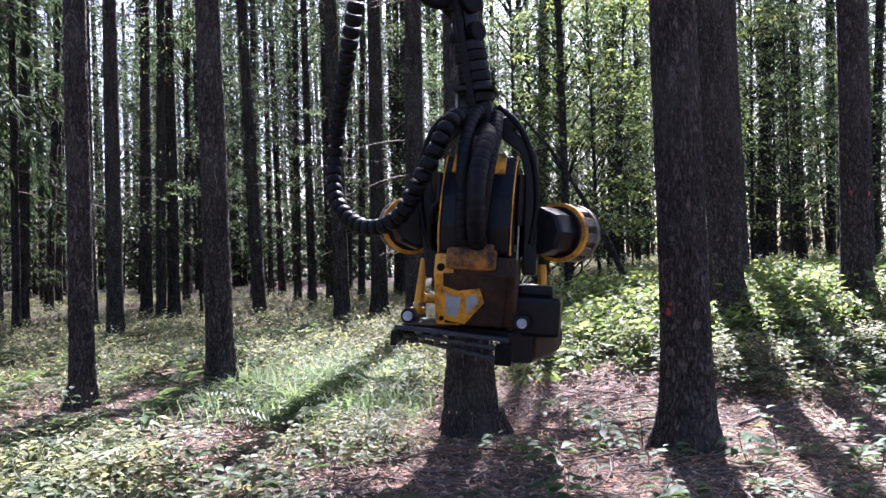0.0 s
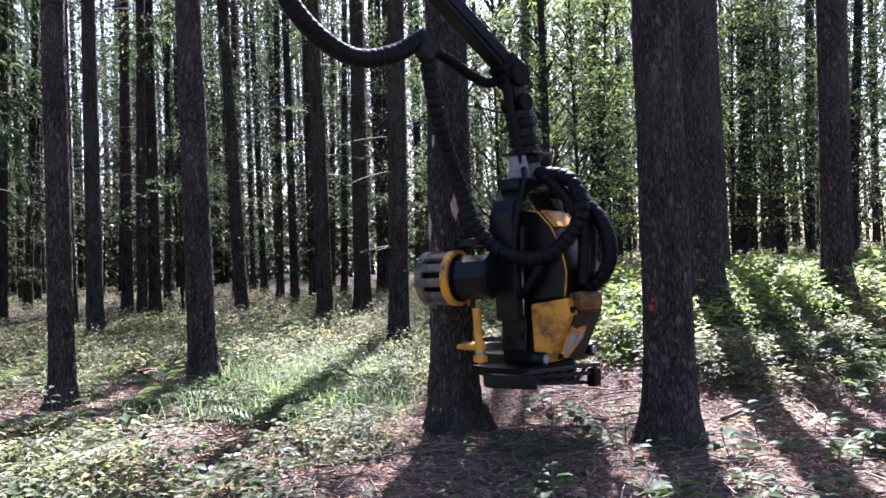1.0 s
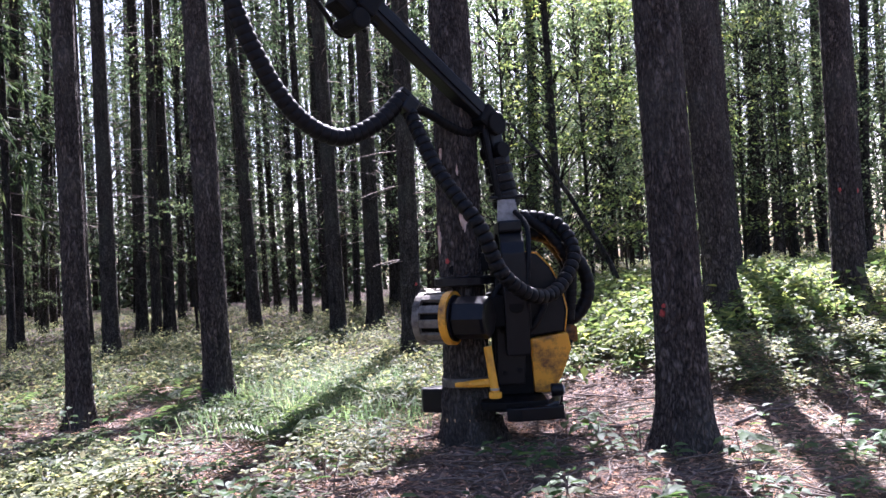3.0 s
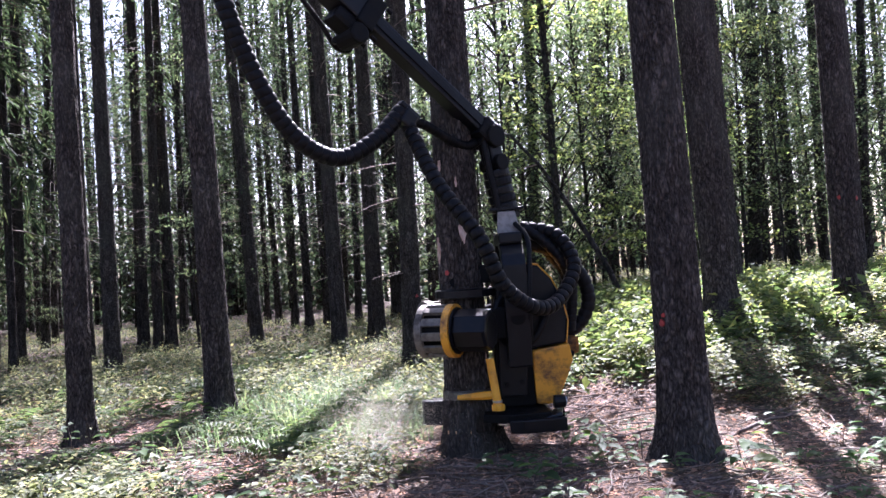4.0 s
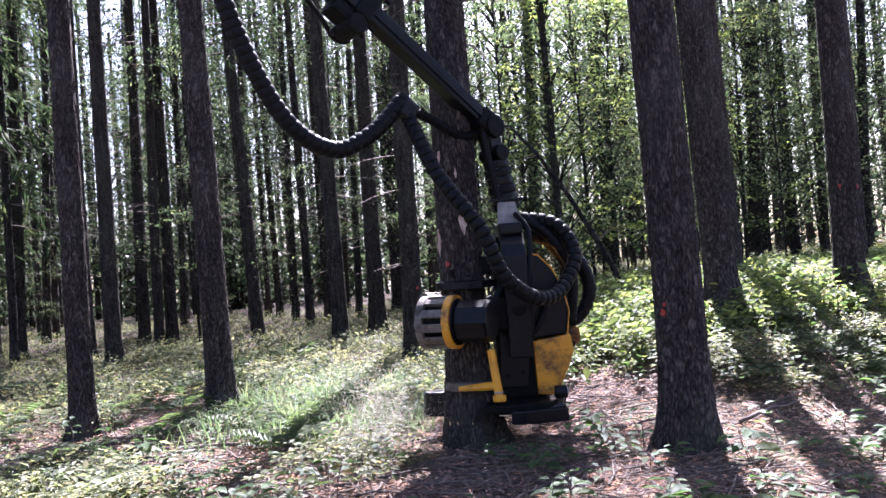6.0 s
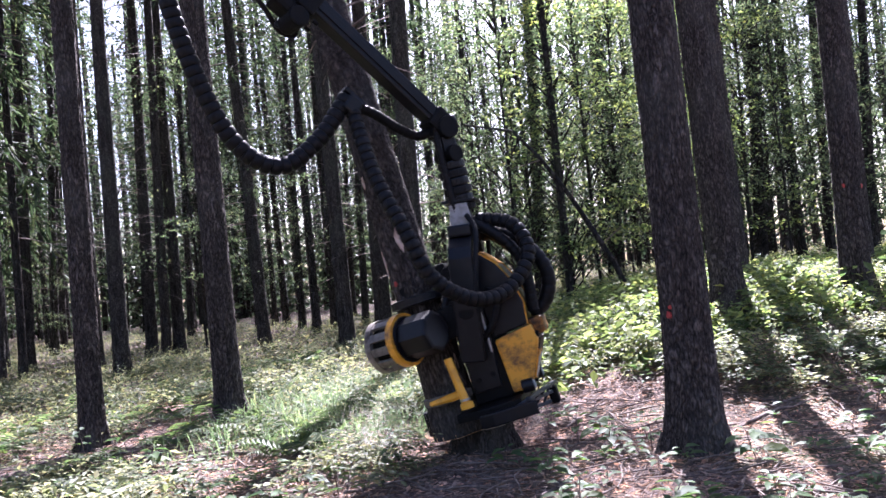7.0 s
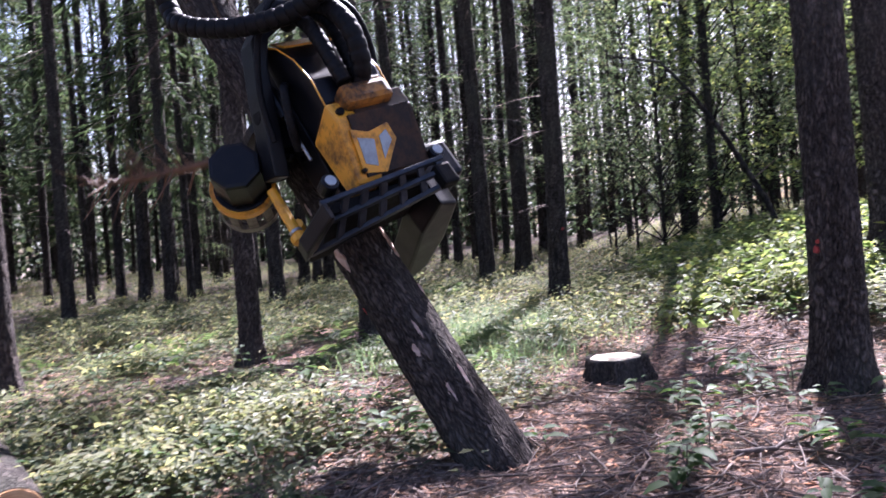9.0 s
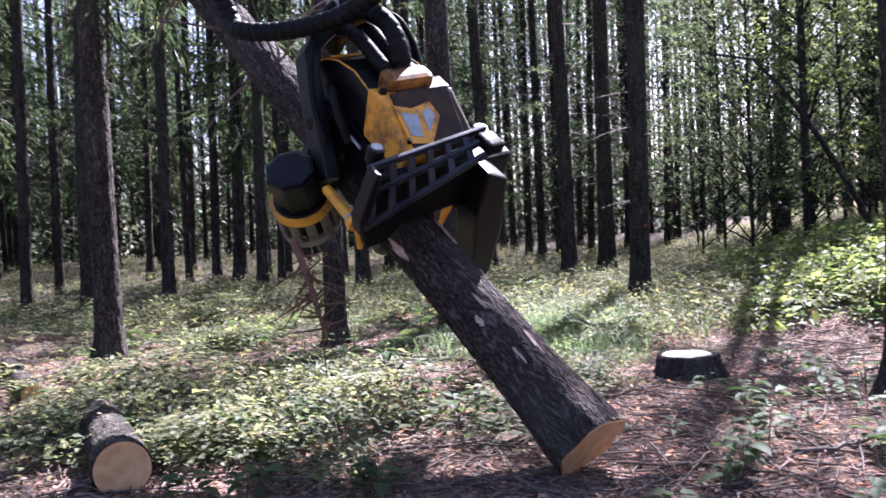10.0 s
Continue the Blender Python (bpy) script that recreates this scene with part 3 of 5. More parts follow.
def far_woods():
    """The closed edge of the wood far behind the stand, all round."""
    rng = np.random.RandomState(77)
    n = 80000
    c = rng.randint(0, 2600, n)
    ca, cr, cz = np.where(rng.uniform(size=2600) < 0.72, rng.uniform(-1.05, 0.72, 2600), rng.uniform(-math.pi, math.pi, 2600)), rng.uniform(58, 95, 2600), rng.uniform(0.2, 17, 2600) * rng.uniform(0.2, 0.75, 2600)
    low = np.arange(2600) < 1300
    cr[low], cz[low] = rng.uniform(44, 70, 1300), rng.uniform(0.0, 4.2, 1300)
    gap = low & (ca > 0.13) & (ca < 0.62) & (rng.uniform(size=2600) < 0.8)
    cz[gap] = rng.uniform(5.0, 14.0, gap.sum())
    P = np.column_stack([np.sin(ca[c]) * cr[c], np.cos(ca[c]) * cr[c], cz[c]]) + rng.normal(0, 1, (n, 3)) * [1.3, 1.3, 0.6]
    P[:, 2] = np.maximum(P[:, 2], 0.1) + 0.6
    L = rng.uniform(0.25, 0.6, n)
    Wy = unit(rng.normal(0, 1, (n, 3)) * [1, 1, 0.5])
    stems = bmesh.new()
    for _ in range(520):
        q, r, w = rng.uniform(-1.05, 0.72) if rng.uniform() < 0.75 else rng.uniform(-math.pi, math.pi), rng.uniform(48, 92), rng.uniform(0.09, 0.17)
        x, y = math.sin(q) * r, math.cos(q) * r
        tube(stems, [Vector((x, y, -0.5)), Vector((x + rng.uniform(-0.4, 0.4), y, 19))], [w, w * 0.6], 5, False)
    stems.verts.index_update()
    extra = ([list(v.co) for v in stems.verts], [[v.index for v in f.verts] for f in stems.faces], BARK_FAR)
    stems.free()
    me = leaves_to_mesh("far_woods", P, Wy, unit(np.array([0, 0, 1.0]) + rng.normal(0, 0.7, (n, 3))), L, L * 0.7, FAR_LEAF, extra)
    tagged(new("far_woods", me), "dense distant wood of dark stems and foliage", "woods", kind="stuff")


far_woods()

# ---------------------------------------------------------------- undergrowth


def cover(name, label, count, spread, plant_leaves, height, leaf, ratio, mat, seed):
    """Low plants over the ground as one mesh. spread(rng) gives a place or None."""
    rng = np.random.RandomState(seed)
    P, Wy, N, L = [], [], [], []
    made = 0
    while made < count:
        s = spread(rng)
        if s is None:
            continue
        made += 1
        x, y, size = s
        n = max(3, int(plant_leaves * rng.uniform(0.5, 1.5)))
        h = height * size * rng.uniform(0.4, 1.2)
        base = np.array([x, y, gz(x, y)])
        a = rng.uniform(0, 6.28, n)
        r = rng.uniform(0.02, 0.20 * size + 0.04, n)
        p = base + np.stack([np.cos(a) * r, np.sin(a) * r, h * rng.uniform(0.15, 1, n)], 1)
        P.append(p)
        Wy.append(np.stack([np.cos(a), np.sin(a), rng.uniform(-0.5, 0.45, n)], 1) + rng.normal(0, 0.25, (n, 3)))
        N.append(np.array([0, 0, 1.0]) + rng.normal(0, 0.35, (n, 3)))
        L.append(leaf * rng.choice([0.7, 0.9, 1.1, 1.35]) * (0.6 + 0.4 * size) * rng.uniform(0.6, 1.35, n))
    P, Wy, N, L = np.concatenate(P), unit(np.concatenate(Wy)), unit(np.concatenate(N)), np.concatenate(L)
    me = leaves_to_mesh(name, P, Wy, N, L, L * ratio, mat)
    return tagged(new(name, me), label, name.replace("_", " "), kind="stuff")


def fan(rng, y0, y1, power=1.0):
    y = y0 + (y1 - y0) * rng.uniform(0, 1) ** power
    a = rng.uniform(-0.86, 0.60)
    return math.tan(a) * y, y


def herb_spread(rng):
    x, y = fan(rng, 3.6, 34, 1.05)
    d = 0.36 + 1.5 * noise.noise((x * 0.45, y * 0.45, 9.0)) + 0.9 * noise.noise((x * 1.3, y * 1.3, 2.0))
    bare = math.exp(-(((x - 1.2) / 1.7) ** 2 + ((y - 6.9) / 1.9) ** 2)) + 1.7 * math.exp(-(((x + 2.6) / 2.7) ** 2 + ((y - 7.4) / 1.1) ** 2)) + 1.5 * math.exp(-(((x - 2.7) / 1.9) ** 2 + ((y - 6.4) / 2.2) ** 2))
    d += 0.55 * smoothstep(9, 12, y) - 0.95 * bare - 0.30 * (1 - smoothstep(6.5, 9.5, y))
    d -= 1.5 * math.exp(-(((x + 2.95) / 0.4) ** 2 + ((y - 3.4) / 0.4) ** 2))
    d -= 1.2 * math.exp(-(((x + 0.35) / 0.7) ** 2 + ((y - 3.9) / 0.6) ** 2))
    if rng.uniform() > d or (x - 1.77) ** 2 + (y - 6.28) ** 2 < 0.1:
        return None
    return x, y, rng.uniform(0.5, 1.25)


cover("undergrowth", "low leafy green plants covering the forest floor", 9800, herb_spread, 22, 0.34, 0.060, 0.58, HERB, 3)


def bank_spread(rng):
    x, y = rng.uniform(0.9, 9.5), rng.uniform(9.0, 17.5)
    return None if rng.uniform() > (0.55 + 1.0 * noise.noise((x * 0.6, y * 0.6, 4.0)) + 0.5 * noise.noise((x * 1.6, y * 1.6, 6.0))) * smoothstep(8.8, 10.2, y) else (x, y, rng.uniform(0.7, 1.4))


cover("bramble_cover", "bright green bramble leaves over the bank", 2600, bank_spread, 20, 0.32, 0.098, 0.60, BRAMBLE, 4)


def grass_field():
    """Long thin blades in tufts, bending over."""
    rng = np.random.RandomState(8)
    V, Fc = [], []
    for _ in range(260):
        while True:
            x, y = rng.normal(-1.35, 0.8), rng.normal(9.9, 1.2)
            if y > 7.4:
                break
        for _ in range(14):
            bx, by = x + rng.normal(0, 0.10), y + rng.normal(0, 0.10)
            a, l = rng.uniform(0, 6.28), rng.uniform(0.16, 0.5)
            d = np.array([math.cos(a), math.sin(a), 0])
            s = np.array([-math.sin(a), math.cos(a), 0]) * 0.0028
            b = np.array([bx, by, gz(bx, by)])
            m, t = b + d * l * 0.28 + [0, 0, l * 0.55], b + d * l * 0.85 + [0, 0, l * rng.uniform(0.45, 0.85)]
            k = len(V)
            V += [b - s, b + s, m + s, m - s, t]
            Fc += [(k, k + 1, k + 2, k + 3), (k + 3, k + 2, k + 4)]
    me = bpy.data.meshes.new("grass")
    me.from_pydata([list(v) for v in V], [], Fc)
    me.materials.append(GRASS)
    tagged(new("grass", me), "tufts of long fresh green grass", "grass", kind="stuff")


grass_field()


def litter():
    rng = np.random.RandomState(21)
    n = 84000
    pts = np.array([fan(rng, 2.8, 13, 1.0) for _ in range(n)])
    z = np.array([gz(x, y) for x, y in pts]) + rng.uniform(0.004, 0.02, n)
    P = np.column_stack([pts, z])
    Wy = unit(rng.normal(0, 1, (n, 3)) * [1, 1, 0.22])
    N = unit(np.array([0, 0, 1.0]) + rng.normal(0, 0.35, (n, 3)))
    thin = rng.uniform(size=n) < 0.6
    L = np.where(thin, rng.uniform(0.03, 0.12, n), rng.uniform(0.025, 0.065, n))
    tagged(new("leaf_litter", leaves_to_mesh("leaf_litter", P, Wy, N, L, np.where(thin, 0.005, L * 0.6), DRY_LEAF)), "dry brown leaves and needles scattered on the floor", "leaf litter", kind="stuff")
    bm = bmesh.new()
    rt = random.Random(4)
    for _ in range(2400):
        x, y = fan(rng, 3.2, 11, 1.1)
        a, l = rt.uniform(0, 6.28), rt.uniform(0.15, 0.9)
        pts = []
        for k in range(4):
            u = (k / 3 - 0.5) * l
            px, py = x + math.cos(a) * u + rt.uniform(-0.03, 0.03), y + math.sin(a) * u + rt.uniform(-0.03, 0.03)
            pts.append((px, py, gz(px, py) + 0.008 + rt.uniform(0, 0.03)))
        r = rt.uniform(0.003, 0.010)
        tube(bm, pts, [r, r * 0.9, r * 0.7, r * 0.4], 4, False)
    tagged(new("twigs", to_mesh("twigs", bm, TWIG)), "thin fallen twigs lying on the needles", "twigs", kind="stuff")


litter()


def seedling_mesh(seed, pairs, height, leaf):
    """A young plant: a thin stem and pairs of broad pointed leaves."""
    rng = random.Random(seed)
    bm = bmesh.new()
    top = Vector((rng.uniform(-0.05, 0.05), rng.uniform(-0.05, 0.05), height))
    for k in range(pairs):
        f = (k + 1) / pairs
        p = top * (0.25 + 0.75 * f)
        a0 = k * 1.57 + rng.uniform(-0.5, 0.5)
        for s in (0, math.pi):
            a, l = a0 + s + rng.uniform(-0.3, 0.3), leaf * rng.uniform(0.7, 1.2) * (1.1 - 0.35 * f)
            d = Vector((math.cos(a), math.sin(a), rng.uniform(-0.15, 0.35))).normalized()
            side = Vector((-math.sin(a), math.cos(a), rng.uniform(-0.25, 0.25)))
            up = Vector((0, 0, 1))
            q = p + d * l * 0.18
            pts = [q, q + d * l * 0.3 + side * l * 0.24 + up * l * 0.08, q + d * l * 0.66 + side * l * 0.20 + up * l * 0.03, q + d * l - up * l * 0.15,
                   q + d * l * 0.66 - side * l * 0.20 + up * l * 0.03, q + d * l * 0.3 - side * l * 0.24 + up * l * 0.08]
            mid = [q + d * l * 0.3, q + d * l * 0.66 - up * l * 0.04]
            v = [bm.verts.new(x) for x in pts]
            m = [bm.verts.new(x) for x in mid]
            for f4 in ((v[0], v[1], m[0]), (v[1], v[2], m[1], m[0]), (v[2], v[3], m[1]), (v[3], v[4], m[1]), (v[4], v[5], m[0], m[1]), (v[5], v[0], m[0])):
                bm.faces.new(f4)
    leaves = to_mesh("leaves", bm, SEEDLING)
    bm = bmesh.new()
    tube(bm, [Vector((0, 0, -0.03)), top * 0.5 + Vector((0.01, 0, 0)), top], [0.005, 0.004, 0.002], 5, False)
    return leaves, to_mesh("stem", bm, TWIG)


def seedlings():
    kinds = [seedling_mesh(300 + i, 3 + i % 3, 0.10 + 0.04 * (i % 4), 0.11 + 0.02 * (i % 3)) for i in range(6)]
    rng = random.Random(41)
    spots = [(1.35, 5.75), (1.60, 5.80), (2.05, 5.70), (1.95, 5.35), (0.75, 6.1), (0.55, 5.7), (0.95, 5.5), (0.30, 6.2), (1.15, 6.5), (2.45, 6.2), (2.75, 5.6), (3.0, 6.3), (-0.6, 6.7), (-0.85, 6.9), (-1.0, 6.4), (-0.45, 6.3),
             (-1.3, 5.4), (-1.1, 5.2), (0.1, 5.0), (-0.3, 4.9), (0.5, 4.7), (0.8, 7.6), (1.05, 8.0), (-1.2, 7.1), (2.3, 4.9), (1.2, 4.8)]
    while len(spots) < 150:
        y = 3.3 + 6.5 * rng.random()
        x = math.tan(rng.uniform(-0.80, 0.56)) * y
        if noise.noise((x * 0.8, y * 0.8, 12.0)) > -0.12 and (x - 1.81) ** 2 + (y - 6.28) ** 2 > 0.12 and (x - 0.2) ** 2 + (y - 7.23) ** 2 > 0.15 and (x + 0.49) ** 2 + (y - 3.9) ** 2 > 0.4:
            spots.append((x, y))
    for i, (x, y) in enumerate(spots):
        ob = tagged(new("seedling"), "small leafy green seedling growing out of the litter", "seedling", "seedlings on the floor")
        ob.matrix_world = Matrix.Translation((x, y, gz(x, y))) @ Matrix.Rotation(rng.uniform(0, 6.28), 4, 'Z') @ Matrix.Rotation(rng.uniform(-0.2, 0.2), 4, 'X') @ Matrix.Scale(rng.uniform(0.75, 1.35), 4)
        leaves, stem = kinds[i % 6]
        part("leaves", leaves, None, ob)["kind"] = "stuff"
        part("stem", stem, None, ob)


seedlings()


def bush_mesh(seed, n, wide, high):
    """A low mound of leaves, denser at the top, with gaps."""
    rng = np.random.RandomState(seed)
    P, Wy, N = [], [], []
    for _ in range(14):
        a, r = rng.uniform(0, 6.28), wide * math.sqrt(rng.uniform(0, 1))
        c = np.array([math.cos(a) * r, math.sin(a) * r, high * rng.uniform(0.25, 1.0) * (1 - 0.5 * (r / wide) ** 2)])
        k = int(n / 14 * rng.uniform(0.5, 1.5))
        P.append(c + rng.normal(0, 1, (k, 3)) * [0.11, 0.11, 0.035])
        out = np.tile([math.cos(a), math.sin(a), -0.1], (k, 1))
        Wy.append(out * 0.6 + rng.normal(0, 0.6, (k, 3)) * [1, 1, 0.35])
        N.append(np.array([0, 0, 1.0]) + rng.normal(0, 0.3, (k, 3)))
    P, Wy, N = np.concatenate(P), unit(np.concatenate(Wy)), unit(np.concatenate(N))
    P[:, 2] = np.maximum(P[:, 2], 0.03)
    L = rng.uniform(0.04, 0.09, len(P))
    return leaves_to_mesh("foliage", P, Wy, N, L, L * 0.6, LEAF if seed % 2 else HERB)


def bushes():
    kinds = [bush_mesh(400 + i, 420, 0.34 + 0.05 * i, 0.42 + 0.06 * (i % 3)) for i in range(5)]
    bm = bmesh.new()
    for k in range(6):
        q = k * 1.05
        tube(bm, [(0, 0, -0.03), (0.12 * math.cos(q), 0.12 * math.sin(q), 0.22), (0.26 * math.cos(q), 0.26 * math.sin(q), 0.34)], [0.006, 0.004, 0.002], 4, False)
    stems = to_mesh("stem", bm, TWIG)
    rng = random.Random(77)
    spots = [(-1.05, 6.75), (-0.75, 7.1), (-0.55, 6.6), (-3.3, 7.0), (-3.7, 6.6), (-3.0, 5.2), (-2.5, 4.9), (-2.2, 5.4), (-4.6, 5.7), (3.3, 8.6), (4.0, 9.4), (2.6, 9.1), (4.6, 9.0)]
    while len(spots) < 34:
        x, y = (rng.uniform(-3.4, -0.9), rng.uniform(4.3, 6.6)) if len(spots) % 2 else (rng.uniform(2.6, 4.8), rng.uniform(7.2, 9.0))
        if (x + 0.49) ** 2 + (y - 3.9) ** 2 > 0.6:
            spots.append((x, y))
    while len(spots) < 58:
        x, y = rng.uniform(-6.2, -2.6), rng.uniform(4.1, 6.9)
        if (x + 3.5) ** 2 + (y - 4.1) ** 2 > 0.3:
            spots.append((x, y))
    while len(spots) < 235:
        y = 8.6 + 10 * rng.random()
        x = math.tan(rng.uniform(-0.82, 0.56)) * y
        if noise.noise((x * 0.5, y * 0.5, 31.0)) > -0.05 and abs(x - 0.8) + abs(y - 7.2) > 2.2:
            spots.append((x, y))
    for i, (x, y) in enumerate(spots):
        ob = tagged(new("bush"), "low leafy bush in patchy sunlight", "bush", "bushes on the floor")
        ob.matrix_world = Matrix.Translation((x, y, gz(x, y))) @ Matrix.Rotation(rng.uniform(0, 6.28), 4, 'Z') @ Matrix.Diagonal((*([rng.uniform(0.7, 1.25)] * 2), rng.uniform(0.4, 0.75), 1))
        part("foliage", kinds[i % 5], None, ob)["kind"] = "stuff"
        part("stem", stems, None, ob)["kind"] = "stuff"


bushes()


def fern_mesh(seed, fronds, length):
    """A rosette of arching fronds, each with two rows of narrowing leaflets."""
    rng = np.random.RandomState(seed)
    P, Wy, N, L = [], [], [], []
    ribs = bmesh.new()
    for k in range(fronds):
        a, l = 6.28 * k / fronds + rng.uniform(-0.4, 0.4), length * rng.uniform(0.7, 1.15)
        out, side = np.array([math.cos(a), math.sin(a), 0]), np.array([-math.sin(a), math.cos(a), 0])
        rise = rng.uniform(0.55, 0.85)
        line = [out * l * u * 0.9 + np.array([0, 0, l * (rise * u - 0.55 * u ** 2.4)]) for u in np.linspace(0, 1, 15)]
        tube(ribs, [Vector(p) for p in line[::2]], [0.0035, 0.0032, 0.003, 0.0026, 0.0022, 0.0018, 0.0013, 0.0008], 3, False)
        for i in range(3, 15):
            u = i / 14
            for s in (-1, 1):
                P.append(line[i])
                Wy.append(side * s + out * 0.35 + [0, 0, -0.12 + rng.normal(0, 0.08)])
                N.append(np.array([0, 0, 1.0]) + out * 0.3 + rng.normal(0, 0.12, 3))
                L.append(l * 0.34 * (1.06 - u) ** 0.8 * min(1, u * 3.2) + 0.012)
    L = np.array(L)
    ribs.verts.index_update()
    extra = ([list(v.co) for v in ribs.verts], [[v.index for v in f.verts] for f in ribs.faces], TWIG)
    ribs.free()
    return leaves_to_mesh("fronds", np.array(P), unit(np.array(Wy)), unit(np.array(N)), L, L * 0.30, FERN, extra)


def ferns():
    kinds = [fern_mesh(600 + i, 6 + i % 3, 0.42 + 0.07 * i) for i in range(4)]
    rng = random.Random(63)
    made = 0
    while made < 130:
        y = 7.6 + 9.0 * rng.random() ** 1.3
        x = math.tan(rng.uniform(-0.80, 0.54)) * y
        if noise.noise((x * 0.5, y * 0.5, 44.0)) < -0.02 or -1.2 < x < 2.6 and y < 9.4:
            continue
        made += 1
        ob = tagged(new("fern"), "fresh green fern with arching fronds", "fern", "ferns on the floor")
        ob.matrix_world = Matrix.Translation((x, y, gz(x, y))) @ Matrix.Rotation(rng.uniform(0, 6.28), 4, 'Z') @ Matrix.Scale(rng.uniform(0.75, 1.3), 4)
        part("fronds", kinds[made % 4], None, ob)["kind"] = "stuff"


ferns()

# ---------------------------------------------------------------- stump and felled tree

FELL_X, FELL_Y, CUT_Z, FELL_R = 0.17, 7.21, 0.19, 0.195
BUTT = 0.17                          # swelling of the trunk at the cut


def build_stump():
    stump = tagged(new("tree_stump"), "freshly cut low stump with dark bark", "stump")
    stump.matrix_world = Matrix.Translation((FELL_X, FELL_Y, gz(FELL_X, FELL_Y)))
    h = CUT_Z - gz(FELL_X, FELL_Y)
    part("stump_bark", trunk_mesh("stump_bark", FELL_R * 1.06, 18.0, BARK, 72, 14, flare=0.55, relief=0.012, seed=4.2, cut=h - 0.004), None, stump)
    bm = bmesh.new()
    ring = []
    for k in range(48):
        a = 2 * math.pi * k / 48
        r = FELL_R * (1.13 + 0.05 * math.cos(5 * a + 1)) * 0.97
        ring.append((r * math.cos(a), r * math.sin(a)))
    prism(bm, ring, h - 0.02, h, "z")
    part("cut_face", bm, WOOD_SUNLIT, stump, "fresh sawn wood, coloured paler as if in sun")


build_stump()


def paint_mark(tree, place, facing, size):
    """A sprayed dot on the bark."""
    bm = bmesh.new()
    rng = random.Random(int(place[2] * 100))
    prism(bm, [(size * math.cos(a) * rng.uniform(0.6, 1.2), size * 1.3 * math.sin(a) * rng.uniform(0.6, 1.2)) for a in [6.28 * k / 11 for k in range(11)]], -0.012, 0.012, "x")
    turn = Vector((1, 0, 0)).rotation_difference(Vector(facing)).to_matrix().to_4x4()
    part("paint_mark", bm, PAINT, tree, "red forester's paint mark", at=Matrix.Translation(place) @ turn)


for tree, marks in ((forest[2], (((-0.152, -0.112, 1.06), 0.024), ((-0.142, -0.126, 1.12), 0.016))), (forest[4], (((-0.11, -0.125, 1.42), 0.022), ((0.10, -0.130, 1.40), 0.022))), (forest[15], (((0.10, -0.125, 1.25), 0.025),))):
    for place, size in marks:
        paint_mark(tree, place, (place[0], place[1], 0), size)


def build_felled():
    tree = tagged(new("felled_spruce"), "spruce with scaly bark, sawn off and gripped by the head", "tree")
    part("trunk", trunk_mesh("trunk", FELL_R, 18.0, BARK, 72, 420, flare=BUTT, relief=0.010, seed=8.8, top=0.35, cut=17.0), None, tree)
    bm = bmesh.new()
    ring = []
    for k in range(72):
        a = 2 * math.pi * k / 72
        r = FELL_R * (1 + BUTT * (0.90 + 0.45 * math.cos(a * 5 + 26.4 + 0.8 * math.sin(a * 2 + 8.8)))) * 0.995
        ring.append((r * math.cos(a), r * math.sin(a)))
    prism(bm, ring, -0.155, -0.12, "z")
    part("butt_face", bm, WOOD, tree, "orange fresh sawn butt")
    rng = random.Random(12)
    for k in range(18):
        a, z = rng.uniform(0, 6.28), rng.uniform(0.15, 2.2)
        r = FELL_R * (1 - 0.04 * z) + 0.010
        b = bmesh.new()
        w, hh = rng.uniform(0.012, 0.036), rng.uniform(0.025, 0.13)
        pts = [(w * math.cos(q) * rng.uniform(0.4, 1.15), hh * math.sin(q) * rng.uniform(0.6, 1.15)) for q in [2 * math.pi * i / 20 for i in range(20)]]
        prism(b, pts, -0.01, 0.004, "x")
        part("bark_scar", b, SCAR, tree, "pale patch where bark is torn off", at=Matrix.Rotation(a, 4, 'Z') @ Matrix.Translation((r, 0, z)))
    bm = bmesh.new()
    for k in range(26):
        a, z, l = rng.uniform(0, 6.28), rng.uniform(2.9, 9.0), rng.uniform(0.3, 1.1)
        p = Vector((0.1 * math.cos(a), 0.1 * math.sin(a), z))
        tube(bm, [p, p + Vector((math.cos(a) * l * 0.5, math.sin(a) * l * 0.5, 0.03)), p + Vector((math.cos(a) * l, math.sin(a) * l, -0.06))], [0.014, 0.009, 0.003], 5, False)
    tagged(part("dead_branch", bm, TWIG, tree, "bare dry side branches"), kind="stuff")
    paint_mark(tree, (-0.12, -0.145, 1.24), (-0.6, -0.8, 0), 0.022)
    part("crown", conifer_crown(99, 6.5, 17.4, 2.0), None, tree, "drooping dark green needles")
    return tree


felled = build_felled()


def lying_log(x0, y0, x1, y1, r):
    a, b = Vector((x0, y0, gz(x0, y0) + r * 0.8)), Vector((x1, y1, gz(x1, y1) + r * 0.8))
    log = tagged(new("cut_log"), "cut spruce log lying among the plants", "log", "cut logs")
    d = b - a
    log.matrix_world = Matrix.Translation(a) @ Vector((0, 0, 1)).rotation_difference(d).to_matrix().to_4x4()
    part("log_bark", trunk_mesh("log_bark", r, d.length * 3, BARK_SPRUCE, 40, 60, flare=0, relief=0.006, seed=x0, cut=d.length), None, log)
    bm = bmesh.new()
    prism(bm, [(r * 0.97 * math.cos(q), r * 0.97 * math.sin(q)) for q in [2 * math.pi * k / 36 for k in range(36)]], -0.165, -0.14, "z")
    part("cut_face", bm, WOOD, log, "pale sawn end")


lying_log(-3.07, 3.62, -4.20, 4.80, 0.165)
lying_log(-5.75, 5.75, -7.6, 7.35, 0.10)


